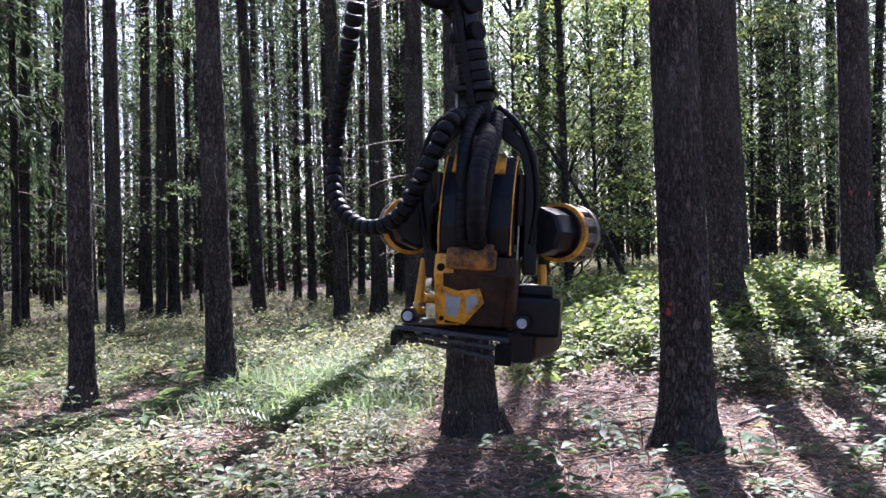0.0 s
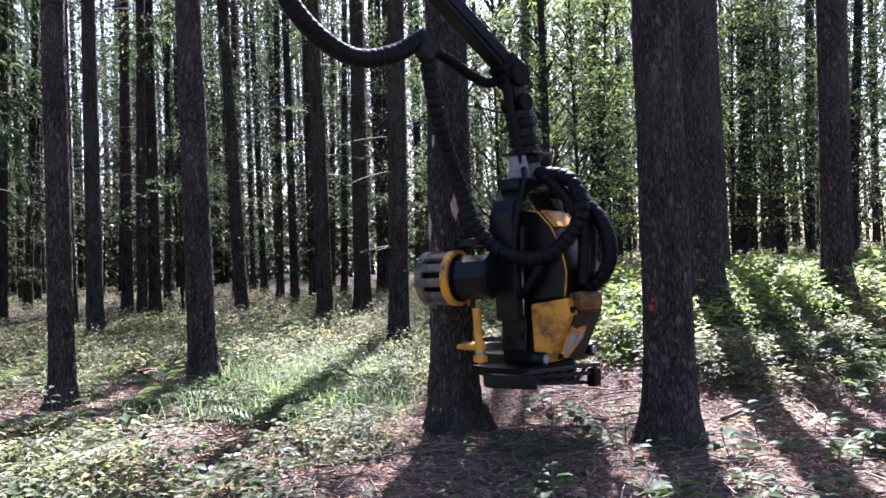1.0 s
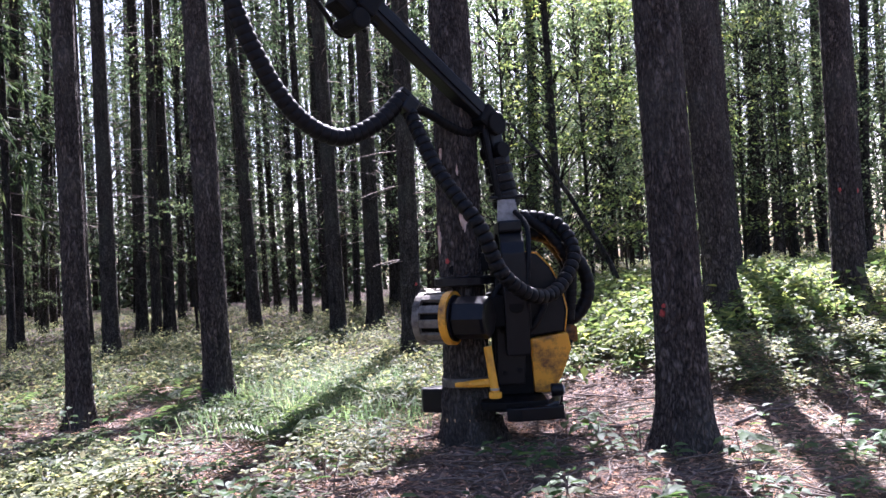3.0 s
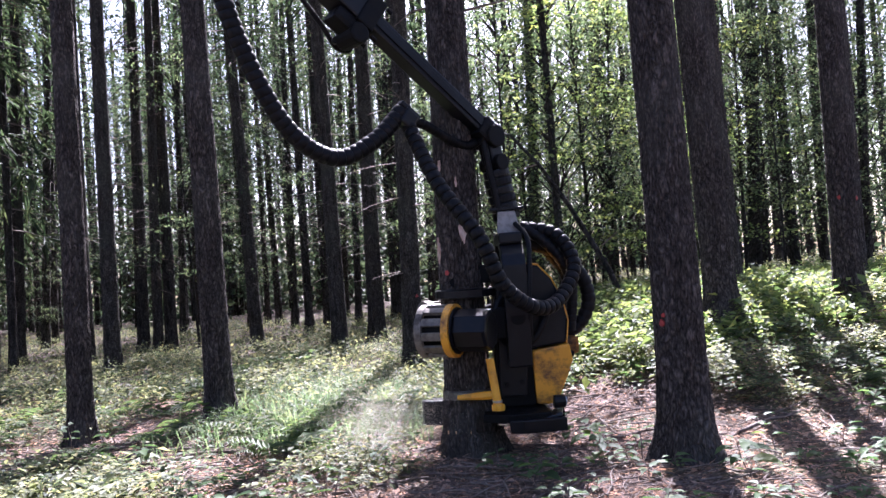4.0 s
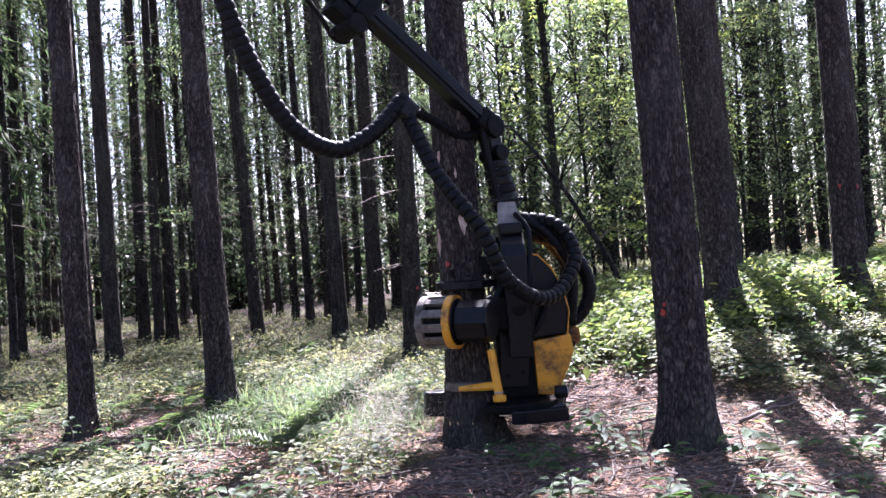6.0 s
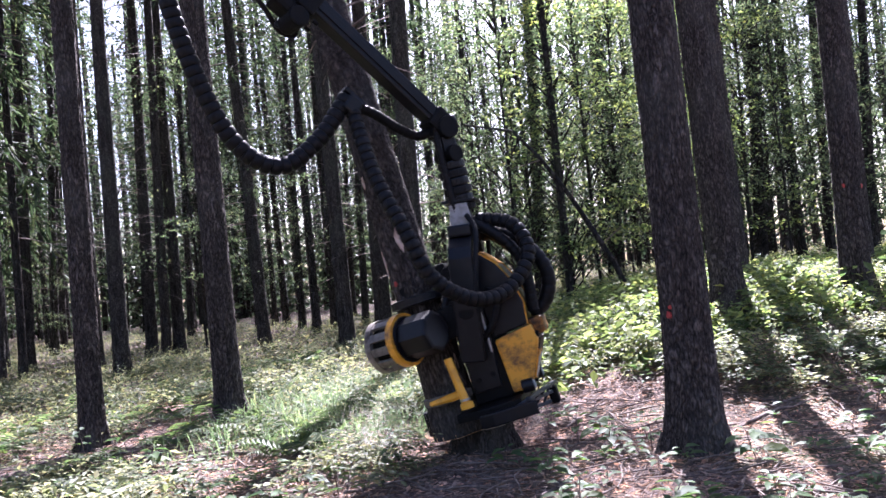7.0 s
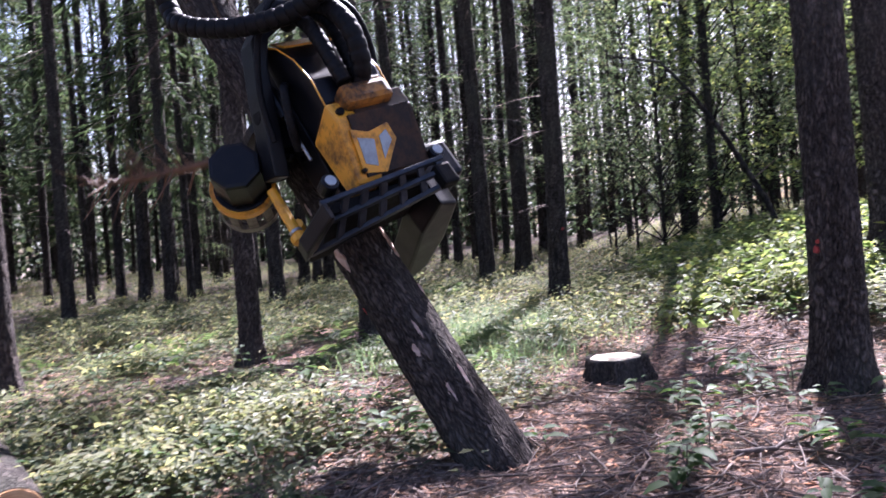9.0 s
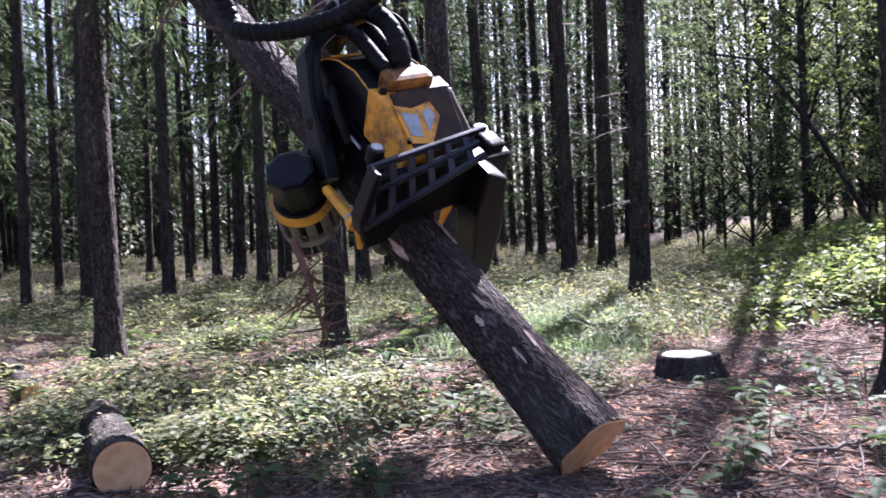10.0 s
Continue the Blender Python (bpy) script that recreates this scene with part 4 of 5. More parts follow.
def fallen_branch(x0, y0, x1, y1, r, seed):
    """A crooked stick on the floor with a few broken side twigs."""
    rng = random.Random(seed)
    ob = tagged(new("fallen_branch"), "dead crooked branch lying on the litter", "branch", "fallen branches")
    ob.matrix_world = Matrix.Translation((x0, y0, gz(x0, y0) + r))
    pts = []
    for k in range(7):
        f = k / 6
        x, y = x0 + (x1 - x0) * f + rng.uniform(-0.03, 0.03), y0 + (y1 - y0) * f + rng.uniform(-0.03, 0.03)
        pts.append(Vector((x - x0, y - y0, gz(x, y) - gz(x0, y0) + rng.uniform(0.0, 0.03))))
    bm = bmesh.new()
    tube(bm, pts, [r * (1 - 0.1 * k) for k in range(7)], 7)
    part("stem", bm, TWIG, ob, smooth=True)
    for k in (2, 3, 4, 5):
        a, l = rng.uniform(0, 6.28), rng.uniform(0.10, 0.35)
        bm = bmesh.new()
        tube(bm, [pts[k], pts[k] + Vector((math.cos(a) * l * 0.5, math.sin(a) * l * 0.5, 0.05)), pts[k] + Vector((math.cos(a) * l, math.sin(a) * l, 0.06))], [r * 0.4, r * 0.3, r * 0.15], 5)
        part("side_twig", bm, TWIG, ob)


for k, row in enumerate(((0.74, 4.54, 1.20, 4.80, 0.020), (3.94, 8.4, 4.6, 8.68, 0.028), (-3.9, 8.3, -2.7, 8.75, 0.020), (-3.5, 7.9, -2.3, 8.2, 0.025), (-2.9, 7.5, -1.9, 8.5, 0.016), (-2.6, 7.9, -1.5, 7.7, 0.018),
                         (0.9, 7.6, 1.5, 8.4, 0.014), (0.75, 6.5, 0.95, 7.0, 0.016), (1.4, 7.3, 2.4, 7.5, 0.015), (2.4, 6.9, 3.2, 7.4, 0.018), (-0.9, 5.9, -0.2, 6.3, 0.015), (0.2, 4.3, 0.35, 4.9, 0.016), (-1.7, 4.4, -0.8, 4.8, 0.014))):
    fallen_branch(*row, 500 + k)


def leaning_stem():
    ob = tagged(new("leaning_stem"), "thin dead stem leaning among the young trees", "dead tree")
    ob.matrix_world = Matrix.Translation((3.15, 14.0, gz(3.15, 14.0) - 0.05))
    bm = bmesh.new()
    tube(bm, [(0, 0, 0), (-0.25, 0.15, 0.75), (-0.80, 0.5, 1.95), (-1.25, 0.75, 2.75), (-1.70, 0.95, 3.35), (-2.6, 1.1, 3.6)], [0.055, 0.05, 0.042, 0.034, 0.026, 0.012], 8)
    part("stem", bm, BARK_GREY, ob, smooth=True)
    for p, q in (((-0.8, 0.5, 1.95), (-0.75, 0.4, 2.6)), ((-1.25, 0.75, 2.75), (-1.9, 0.6, 2.6)), ((-0.4, 0.25, 1.1), (0.1, 0.1, 1.5))):
        bm = bmesh.new()
        tube(bm, [p, q], [0.014, 0.004], 5)
        part("side_twig", bm, TWIG, ob)


leaning_stem()

# ---------------------------------------------------------------- harvester head


def feed_roller(head, side):
    """A feed roller on its swinging arm; the arm's pivot is its origin."""
    pivot = Vector((0.34, 0.21 * side, 0.81))
    bm = bmesh.new()
    prism(bm, [(0.06, -0.10), (0.10, 0.14), (-0.05, 0.17), (-0.32, 0.10), (-0.30, -0.12)], 0.02 * side, 0.16 * side, "y", 0.015)
    arm = part("roller_arm", bm, BLACK_DULL, head, "black cast swinging arm", at=Matrix.Translation(pivot))
    spin = Matrix.Translation((-0.52, 0.22 * side, 0.0)) @ Matrix.Rotation(radians(24) * side, 4, 'Z')
    c = Vector((0, 0, 0))
    bm = bmesh.new()
    disc(bm, c + Vector((0.27, 0, 0)), (1, 0, 0), 0.175, 0.30, 8, bevel=0.03)
    disc(bm, c + Vector((0.10, 0, 0)), (1, 0, 0), 0.195, 0.06, 20, bevel=0.01)
    part("motor_cover", bm, BLACK, arm, "faceted black motor cover", at=spin)
    bm = bmesh.new()
    disc(bm, c + Vector((-0.03, 0, 0)), (1, 0, 0), 0.165, 0.24, 20, bevel=0.02)
    part("drum", bm, BLACK_DULL, arm, at=spin)
    for x, m in ((0.085, YELLOW), (-0.15, OLD_STEEL)):
        bm = bmesh.new()
        n = 32
        for k in range(n):
            a, b = 2 * math.pi * k / n, 2 * math.pi * (k + 1) / n
            for r0, r1 in ((0.185, 0.222),):
                q = [bm.verts.new((c.x + xx, c.y + r * math.cos(t), c.z + r * math.sin(t))) for xx in (x - 0.03, x + 0.03) for r in (r0, r1) for t in (a, b)]
                for f in ((0, 1, 3, 2), (4, 6, 7, 5), (2, 3, 7, 6), (0, 4, 5, 1)):
                    bm.faces.new([q[i] for i in f])
        bmesh.ops.remove_doubles(bm, verts=bm.verts, dist=1e-5)
        bmesh.ops.recalc_face_normals(bm, faces=bm.faces)
        part("rim", bm, m, arm, "worn yellow rim" if m is YELLOW else "browned steel rim", at=spin)
    bm = bmesh.new()
    box(bm, -0.13, 0.06, -0.034, 0.034, 0.190, 0.216, None, 0.006)
    bar = to_mesh("tread_bar", bm, OLD_STEEL, False)
    for k in range(11):
        part("tread_bar", bar, None, arm, at=spin @ Matrix.Rotation(2 * math.pi * k / 11, 4, 'X'))
    bm = bmesh.new()
    disc(bm, c + Vector((-0.16, 0, 0)), (1, 0, 0), 0.07, 0.05, 16, bevel=0.01)
    part("hub_cap", bm, BLACK, arm, at=spin)
    return arm


def arc_plate(r0, r1, a0, a1, z0, z1, steps=14):
    """A curved blade round the trunk; angles in degrees from local +x."""
    bm = bmesh.new()
    rows = []
    for k in range(steps + 1):
        f = k / steps
        a = radians(a0 + (a1 - a0) * f)
        t = 1 - 0.75 * f ** 3
        rr = r0 + (r1 - r0) * t
        rows.append([bm.verts.new((r * math.cos(a), r * math.sin(a), z)) for r, z in ((r0, z0), (rr, z0 + 0.01), (rr, z1 - 0.01), (r0, z1))])
    for a, b in zip(rows, rows[1:]):
        for k in range(4):
            bm.faces.new((a[k], a[(k + 1) % 4], b[(k + 1) % 4], b[k]))
    bm.faces.new(rows[0])
    bm.faces.new(rows[-1][::-1])
    bmesh.ops.recalc_face_normals(bm, faces=bm.faces)
    return bm


def beam_mesh(rows):
    """Flat bars from p to q with a thickness and a width."""
    bm = bmesh.new()
    for p, q, thick, wide in rows:
        p, q = Vector(p), Vector(q)
        d = q - p
        m = Vector((1, 0, 0)).rotation_difference(d).to_matrix().to_4x4()
        box(bm, -0.01, d.length + 0.01, -wide / 2, wide / 2, -thick / 2, thick / 2, Matrix.Translation(p) @ m, 0.006)
    return bm


def ribbed(bm, pts, r, sides=12):
    """A hose with a coiled sleeve through pts (smoothed)."""
    path = []
    n = len(pts)
    P = [Vector(p) for p in pts]
    for i in range(n - 1):
        p0, p1, p2, p3 = P[max(i - 1, 0)], P[i], P[i + 1], P[min(i + 2, n - 1)]
        for k in range(8):
            t = k / 8
            path.append(0.5 * ((2 * p1) + (p2 - p0) * t + (2 * p0 - 5 * p1 + 4 * p2 - p3) * t * t + (3 * p1 - p0 - 3 * p2 + p3) * t ** 3))
    path.append(P[-1])
    run = [0.0]
    for a, b in zip(path, path[1:]):
        run.append(run[-1] + (b - a).length)
    steps = max(8, int(run[-1] / (r * 0.2)))
    fine, j = [], 0
    for k in range(steps + 1):
        at = run[-1] * k / steps
        while j < len(path) - 2 and run[j + 1] < at:
            j += 1
        fine.append(path[j].lerp(path[j + 1], (at - run[j]) / max(1e-6, run[j + 1] - run[j])))
    tube(bm, fine, [r * (0.90 if k % 6 == 0 else 1.02) for k in range(steps + 1)], sides)


def build_head():
    head = tagged(new("harvester_head"), "black and worn yellow tree harvester head with feed rollers", "harvester head")
    bm = bmesh.new()
    prism(bm, [(0.25, 0.10), (0.58, 0.10), (0.62, 0.5), (0.60, 1.18), (0.46, 1.34), (0.30, 1.28), (0.25, 0.8)], -0.19, 0.19, "y", 0.018)
    body = part("body_frame", bm, BLACK_DULL, head, "black welded main frame")
    for y in (-0.205, 0.205):
        bm = bmesh.new()
        prism(bm, [(0.27, 0.2), (0.50, 0.2), (0.55, 0.9), (0.42, 1.22), (0.29, 1.1)], y - 0.02, y + 0.02, "y", 0.008)
        part("side_plate", bm, BLACK, body)
        for x, z in ((0.33, 0.3), (0.46, 0.32), (0.36, 0.62), (0.48, 0.85), (0.36, 1.05)):
            bm = bmesh.new()
            disc(bm, (x, y + math.copysign(0.025, y), z), (0, 1, 0), 0.022, 0.02, 10)
            part("bolt", bm, BLACK_DULL, body)
    shield = [(0.56, 0.60), (0.86, 0.63), (0.885, 0.82), (0.845, 1.02), (0.76, 1.19), (0.65, 1.31), (0.55, 1.33), (0.52, 1.0)]
    bm = bmesh.new()
    prism(bm, shield, -0.22, 0.27, "y", 0.02)
    cover = part("back_cover", bm, BLACK, head, "black rounded back cover with worn orange edges")
    for y in (-0.222, 0.272):
        bm = bmesh.new()
        tube(bm, [(x + 0.004, y, z) for x, z in shield[1:7]], [0.006] * 6, 6)
        part("edge", bm, YELLOW, cover, "worn orange edge")
    bm = bmesh.new()
    prism(bm, [(0.775, 1.195), (0.66, 1.328), (0.655, 1.315), (0.765, 1.185)], -0.17, 0.20, "y")
    part("cap_plate", bm, YELLOW, cover, "worn orange plate")
    bm = bmesh.new()
    prism(bm, [(0.56, 0.58), (0.885, 0.625), (0.91, 0.48), (0.74, 0.12), (0.58, 0.12)], -0.24, -0.06, "y", 0.022)
    low = part("lower_cover", bm, YELLOW, head, "dented yellow lower cover, scraped to brown")
    bm = bmesh.new()
    prism(bm, [(0.56, 0.575), (0.880, 0.618), (0.903, 0.48), (0.735, 0.122), (0.58, 0.122)], -0.075, 0.32, "y", 0.022)
    part("dark_cover", bm, GRIME, low, "half of the cover caked in dark grime")
    for z, r in ((0.56, 0.026), (0.20, 0.016)):
        bm = bmesh.new()
        disc(bm, (0.91 if z > 0.4 else 0.79, -0.19, z - 0.03), (1, 0, -0.25), r, 0.03, 12, bevel=0.004)
        part("bolt", bm, BLACK_DULL, low)
    tilt = Matrix.Translation((0.842, -0.09, 0.32)) @ Matrix.Rotation(radians(25), 4, 'Y')
    bm = bmesh.new()
    prism(bm, [(-0.10, -0.17), (0.06, -0.20), (0.20, -0.02), (0.17, 0.09), (0.02, 0.06), (-0.10, 0.10)], -0.005, 0.010, "x", 0.003, tilt)
    part("panel", bm, YELLOW, low, "bright yellow panel, scuffed")
    for pts in ([(-0.07, -0.12), (0.01, -0.15), (0.04, 0.01), (-0.07, 0.04)], [(0.07, -0.12), (0.16, -0.02), (0.14, 0.05), (0.08, 0.02)]):
        bm = bmesh.new()
        prism(bm, pts, 0.010, 0.015, "x", 0.0, tilt)
        part("window", bm, DECAL, low, "pale grey window")
    bm = bmesh.new()
    prism(bm, [(-0.20, -0.13), (0.20, -0.13), (0.24, 0.255), (-0.20, 0.255)], -0.012, 0.006, "x", 0.003, tilt @ Matrix.Translation((0, 0.12, -0.07)))
    box(bm, 0.885, 0.914, -0.10, 0.30, 0.49, 0.61, None, 0.004)
    part("back_panel", bm, GRIME, low, "panel caked in dark brown grime")
    bm = bmesh.new()
    box(bm, 0.84, 0.99, -0.15, 0.19, 0.52, 0.67, None, 0.04)
    box(bm, 0.88, 0.97, 0.06, 0.17, 0.66, 0.70, None, 0.015)
    part("valve_block", bm, CAKED, head, "rust-brown valve block caked with resin")
    # saw housing, with its slotted bumper plate
    bm = bmesh.new()
    prism(bm, [(0.66, 0.26), (0.58, 0.44), (0.12, 0.56), (-0.30, 0.60), (-0.42, 0.52), (-0.40, 0.44), (-0.05, 0.36), (0.30, 0.27)], -0.13, 0.10, "z", 0.02)
    part("saw_box", bm, BLACK, head, "black saw housing")
    bm = bmesh.new()
    prism(bm, [(0.56, 0.46), (0.12, 0.575), (-0.30, 0.615), (-0.30, 0.60), (0.12, 0.56), (0.56, 0.445)], -0.09, 0.05, "z")
    part("scuffed_panel", bm, GRIME, head, "scuffed brown panel")
    bm = bmesh.new()
    box(bm, 0.22, 0.62, 0.24, 0.62, 0.06, 0.34, None, 0.03)
    box(bm, 0.30, 0.52, 0.30, 0.56, 0.33, 0.42, None, 0.03)
    part("saw_motor_cover", bm, BLACK, head)
    rails = [((0.36, -0.54, -0.03), (0.83, 0.28, -0.09)), ((0.56, -0.54, 0.03), (0.85, 0.28, -0.01)), ((0.72, -0.52, 0.08), (0.87, 0.28, 0.06))]
    plate = part("bumper_plate", beam_mesh([(p, q, 0.03, 0.045) for p, q in rails]), BLUE_BLACK, head, "blue-black slotted steel bumper plate")
    for k in range(7):
        u = 0.04 + k * 0.155
        a, b = (Vector(rails[i][0]).lerp(Vector(rails[i][1]), u) for i in (0, 2))
        part("rung", beam_mesh([(a, b, 0.022, 0.05)]), BLUE_BLACK, plate)
    bm = bmesh.new()
    prism(bm, [(0.30, -0.57), (0.42, -0.60), (0.78, -0.55), (0.76, -0.51), (0.44, -0.535)], -0.05, 0.06, "z", 0.012)
    part("side_strut", bm, BLACK, head)
    bm = bmesh.new()
    box(bm, 0.80, 0.88, 0.20, 0.32, -0.12, 0.03, None, 0.02)
    part("bumper_end", bm, BLACK_DULL, head)
    bm = bmesh.new()
    prism(bm, [(0.10, -0.44), (0.30, -0.52), (0.66, -0.50), (0.66, 0.26), (0.30, 0.24), (0.24, -0.20), (0.12, -0.30)], 0.03, 0.10, "z", 0.012)
    part("base_plate", bm, BLACK_DULL, head)
    # knives
    for side in (-1, 1):
        bm = arc_plate(0.225, 0.285, side * 35, side * 150, 0.19, 0.27)
        part("knife_blade", bm, OLD_STEEL, head, "worn steel delimbing blade")
        bm = bmesh.new()
        tube(bm, [(0.22, 0.44 * side, 0.26), (0.10, 0.37 * side, 0.245), (-0.10, 0.33 * side, 0.235)], [0.038, 0.036, 0.02], 8)
        part("knife_arm", bm, YELLOW_CLEAN, head, "yellow delimbing arm")
        bm = bmesh.new()
        tube(bm, [(0.225, 0.48 * side, 0.17), (0.18, 0.45 * side, 0.56)], [0.036, 0.034], 12)
        disc(bm, (0.225, 0.48 * side, 0.16), (0, 0, 1), 0.055, 0.05, 14, bevel=0.008)
        part("knife_post", bm, YELLOW_CLEAN, head, "yellow pivot post")
        bm = bmesh.new()
        disc(bm, (0.222, 0.478 * side, 0.21), (0, 0, 1), 0.042, 0.018, 14)
        part("ring", bm, STEEL, head)
        bm = arc_plate(0.215, 0.33, side * 20, side * 165, 1.06, 1.14)
        part("top_knife", bm, BLACK, head, "dark upper delimbing blade")
        bm = bmesh.new()
        tube(bm, [(0.52, 0.29 * side, 0.50), (0.53, 0.29 * side, 0.86)], [0.011, 0.011], 8)
        part("piston_rod", bm, STEEL, head, "bright piston rod")
        bm = bmesh.new()
        tube(bm, [(0.53, 0.29 * side, 0.84), (0.54, 0.29 * side, 1.20)], [0.032, 0.032], 10)
        part("cylinder", bm, BLACK, head)
        bm = bmesh.new()
        disc(bm, (0.74, 0.40 * side - 0.03, 0.17), (1, 0, 0), 0.055, 0.10, 16, bevel=0.012)
        lens = part("work_light", bm, BLACK, head)
        bm = bmesh.new()
        disc(bm, (0.794, 0.40 * side - 0.03, 0.17), (1, 0, 0), 0.034, 0.012, 16)
        part("glass", bm, DECAL, lens, "pale lens")
    bm = bmesh.new()
    box(bm, -0.03, 0.16, -0.06, 0.06, 1.16, 1.22, None, 0.012)
    disc(bm, (-0.06, -0.16, 1.20), (0, 1, 0), 0.045, 0.05, 12)
    box(bm, 0.10, 0.32, -0.10, 0.10, 1.18, 1.34, None, 0.02)
    part("fixed_knife", bm, BLACK_DULL, head)
    # hoses fixed to the head
    for pts, r in (([(0.90, 0.06, 0.68), (1.05, 0.06, 0.78), (1.13, 0.06, 0.98), (1.06, 0.06, 1.22), (0.86, 0.08, 1.42), (0.62, 0.04, 1.50)], 0.062),
                   ([(0.56, 0.10, 1.62), (0.78, 0.12, 1.44), (0.95, 0.10, 1.16), (0.93, 0.06, 0.74)], 0.046),
                   ([(0.56, -0.04, 1.66), (0.80, -0.07, 1.46), (0.96, -0.06, 1.16), (0.93, -0.05, 0.72)], 0.05),
                   ([(0.62, -0.22, 1.0), (0.70, -0.30, 0.92), (0.60, -0.33, 0.72), (0.48, -0.30, 0.62)], 0.03),
                   ([(0.40, -0.25, 1.1), (0.28, -0.33, 1.0), (0.26, -0.34, 0.8), (0.34, -0.28, 0.66)], 0.028),
                   ([(0.44, 0.25, 1.15), (0.30, 0.34, 1.0), (0.30, 0.35, 0.8), (0.38, 0.28, 0.62)], 0.028)):
        bm = bmesh.new()
        ribbed(bm, pts, r)
        part("head_hose", bm, RUBBER, head, "black sleeved hydraulic hose", smooth=True)
    arms = [feed_roller(head, s) for s in (-1, 1)]
    # tilting frame, its origin at the pivot
    bm = bmesh.new()
    box(bm, -0.10, 0.10, -0.30, 0.30, 0.62, 0.72, None, 0.02)
    frame_ob = part("tilt_frame", bm, BLACK, head, "black tilting yoke", at=Matrix.Translation((0.44, 0, 0.88)))
    for s in (-1, 1):
        bm = bmesh.new()
        prism(bm, [(0.30 * s, -0.42), (0.40 * s, -0.42), (0.43 * s, 0.10), (0.43 * s, 0.44), (0.38 * s, 0.53), (0.15 * s, 0.72), (0.05 * s, 0.72), (0.10 * s, 0.64), (0.31 * s, 0.46), (0.34 * s, 0.28)], -0.10, 0.10, "x", 0.012)
        part("yoke_arm", bm, BLACK, frame_ob)
        bm = bmesh.new()
        disc(bm, (0, 0.40 * s, 0), (0, 1, 0), 0.07, 0.05, 18, bevel=0.01)
        part("pivot_pin", bm, BLACK_DULL, frame_ob)
        bm = bmesh.new()
        ribbed(bm, [(0.06, 0.16 * s, 0.80), (0.14, 0.30 * s, 0.66), (0.13, 0.40 * s, 0.42), (0.10, 0.42 * s, 0.1), (0.10, 0.37 * s, -0.2)], 0.022)
        part("yoke_hose", bm, RUBBER, frame_ob, smooth=True)
    bm = bmesh.new()
    prism(bm, [(-0.13, 0.70), (0.13, 0.70), (0.09, 0.92), (-0.09, 0.92)], -0.07, 0.07, "x", 0.01)
    part("bracket", bm, BLACK, frame_ob)
    bm = bmesh.new()
    prism(bm, [(-0.10, 0.66), (0.11, 0.72), (0.07, 0.91), (-0.08, 0.91)], -0.150, -0.132, "y", 0.004)
    part("wear_plate", bm, GREY, frame_ob, "worn bare grey plate")
    bm = bmesh.new()
    box(bm, -0.15, 0.15, -0.15, 0.15, 0.92, 0.945, None, 0.006)
    part("flange", bm, BLACK, frame_ob)
    return head, arms, frame_ob


head, roller_arms, tilt_frame = build_head()

# ---------------------------------------------------------------- crane


def build_rotator():
    """Hangs from its own origin down the local -z."""
    ob = tagged(new("crane_rotator"), "black rotator and link wrapped in hose sleeves", "rotator")
    bm = bmesh.new()
    disc(bm, (0, 0, 0), (1, 0, 0), 0.085, 0.26, 18, bevel=0.015)
    box(bm, -0.075, 0.075, -0.07, 0.07, -0.30, 0.02, None, 0.02)
    part("link", bm, BLACK, ob)
    bm = bmesh.new()
    disc(bm, (0, 0, -0.27), (0, 1, 0), 0.075, 0.24, 16, bevel=0.012)
    part("cross_pin", bm, BLACK_DULL, ob)
    for k in range(6):
        bm = bmesh.new()
        disc(bm, (0, 0, -0.36 - 0.075 * k), (0, 0, 1), 0.118 + 0.006 * (k % 2), 0.072, 20, bevel=0.016)
        part("rotator_ring", bm, RUBBER if k % 2 else BLACK, ob)
    for a in (0.4, 3.6):
        bm = bmesh.new()
        u, w = math.cos(a), math.sin(a)
        ribbed(bm, [(0.07 * u, 0.07 * w, 0.05), (0.12 * u, 0.12 * w, -0.15), (0.135 * u, 0.135 * w, -0.45), (0.14 * u, 0.14 * w, -0.80)], 0.030, 8)
        part("link_hose", bm, RUBBER, ob, smooth=True)
    bm = bmesh.new()
    disc(bm, (0.0, -0.11, -0.18), (0, 1, 0), 0.03, 0.03, 12)
    part("pin_cap", bm, STEEL, ob)
    return ob


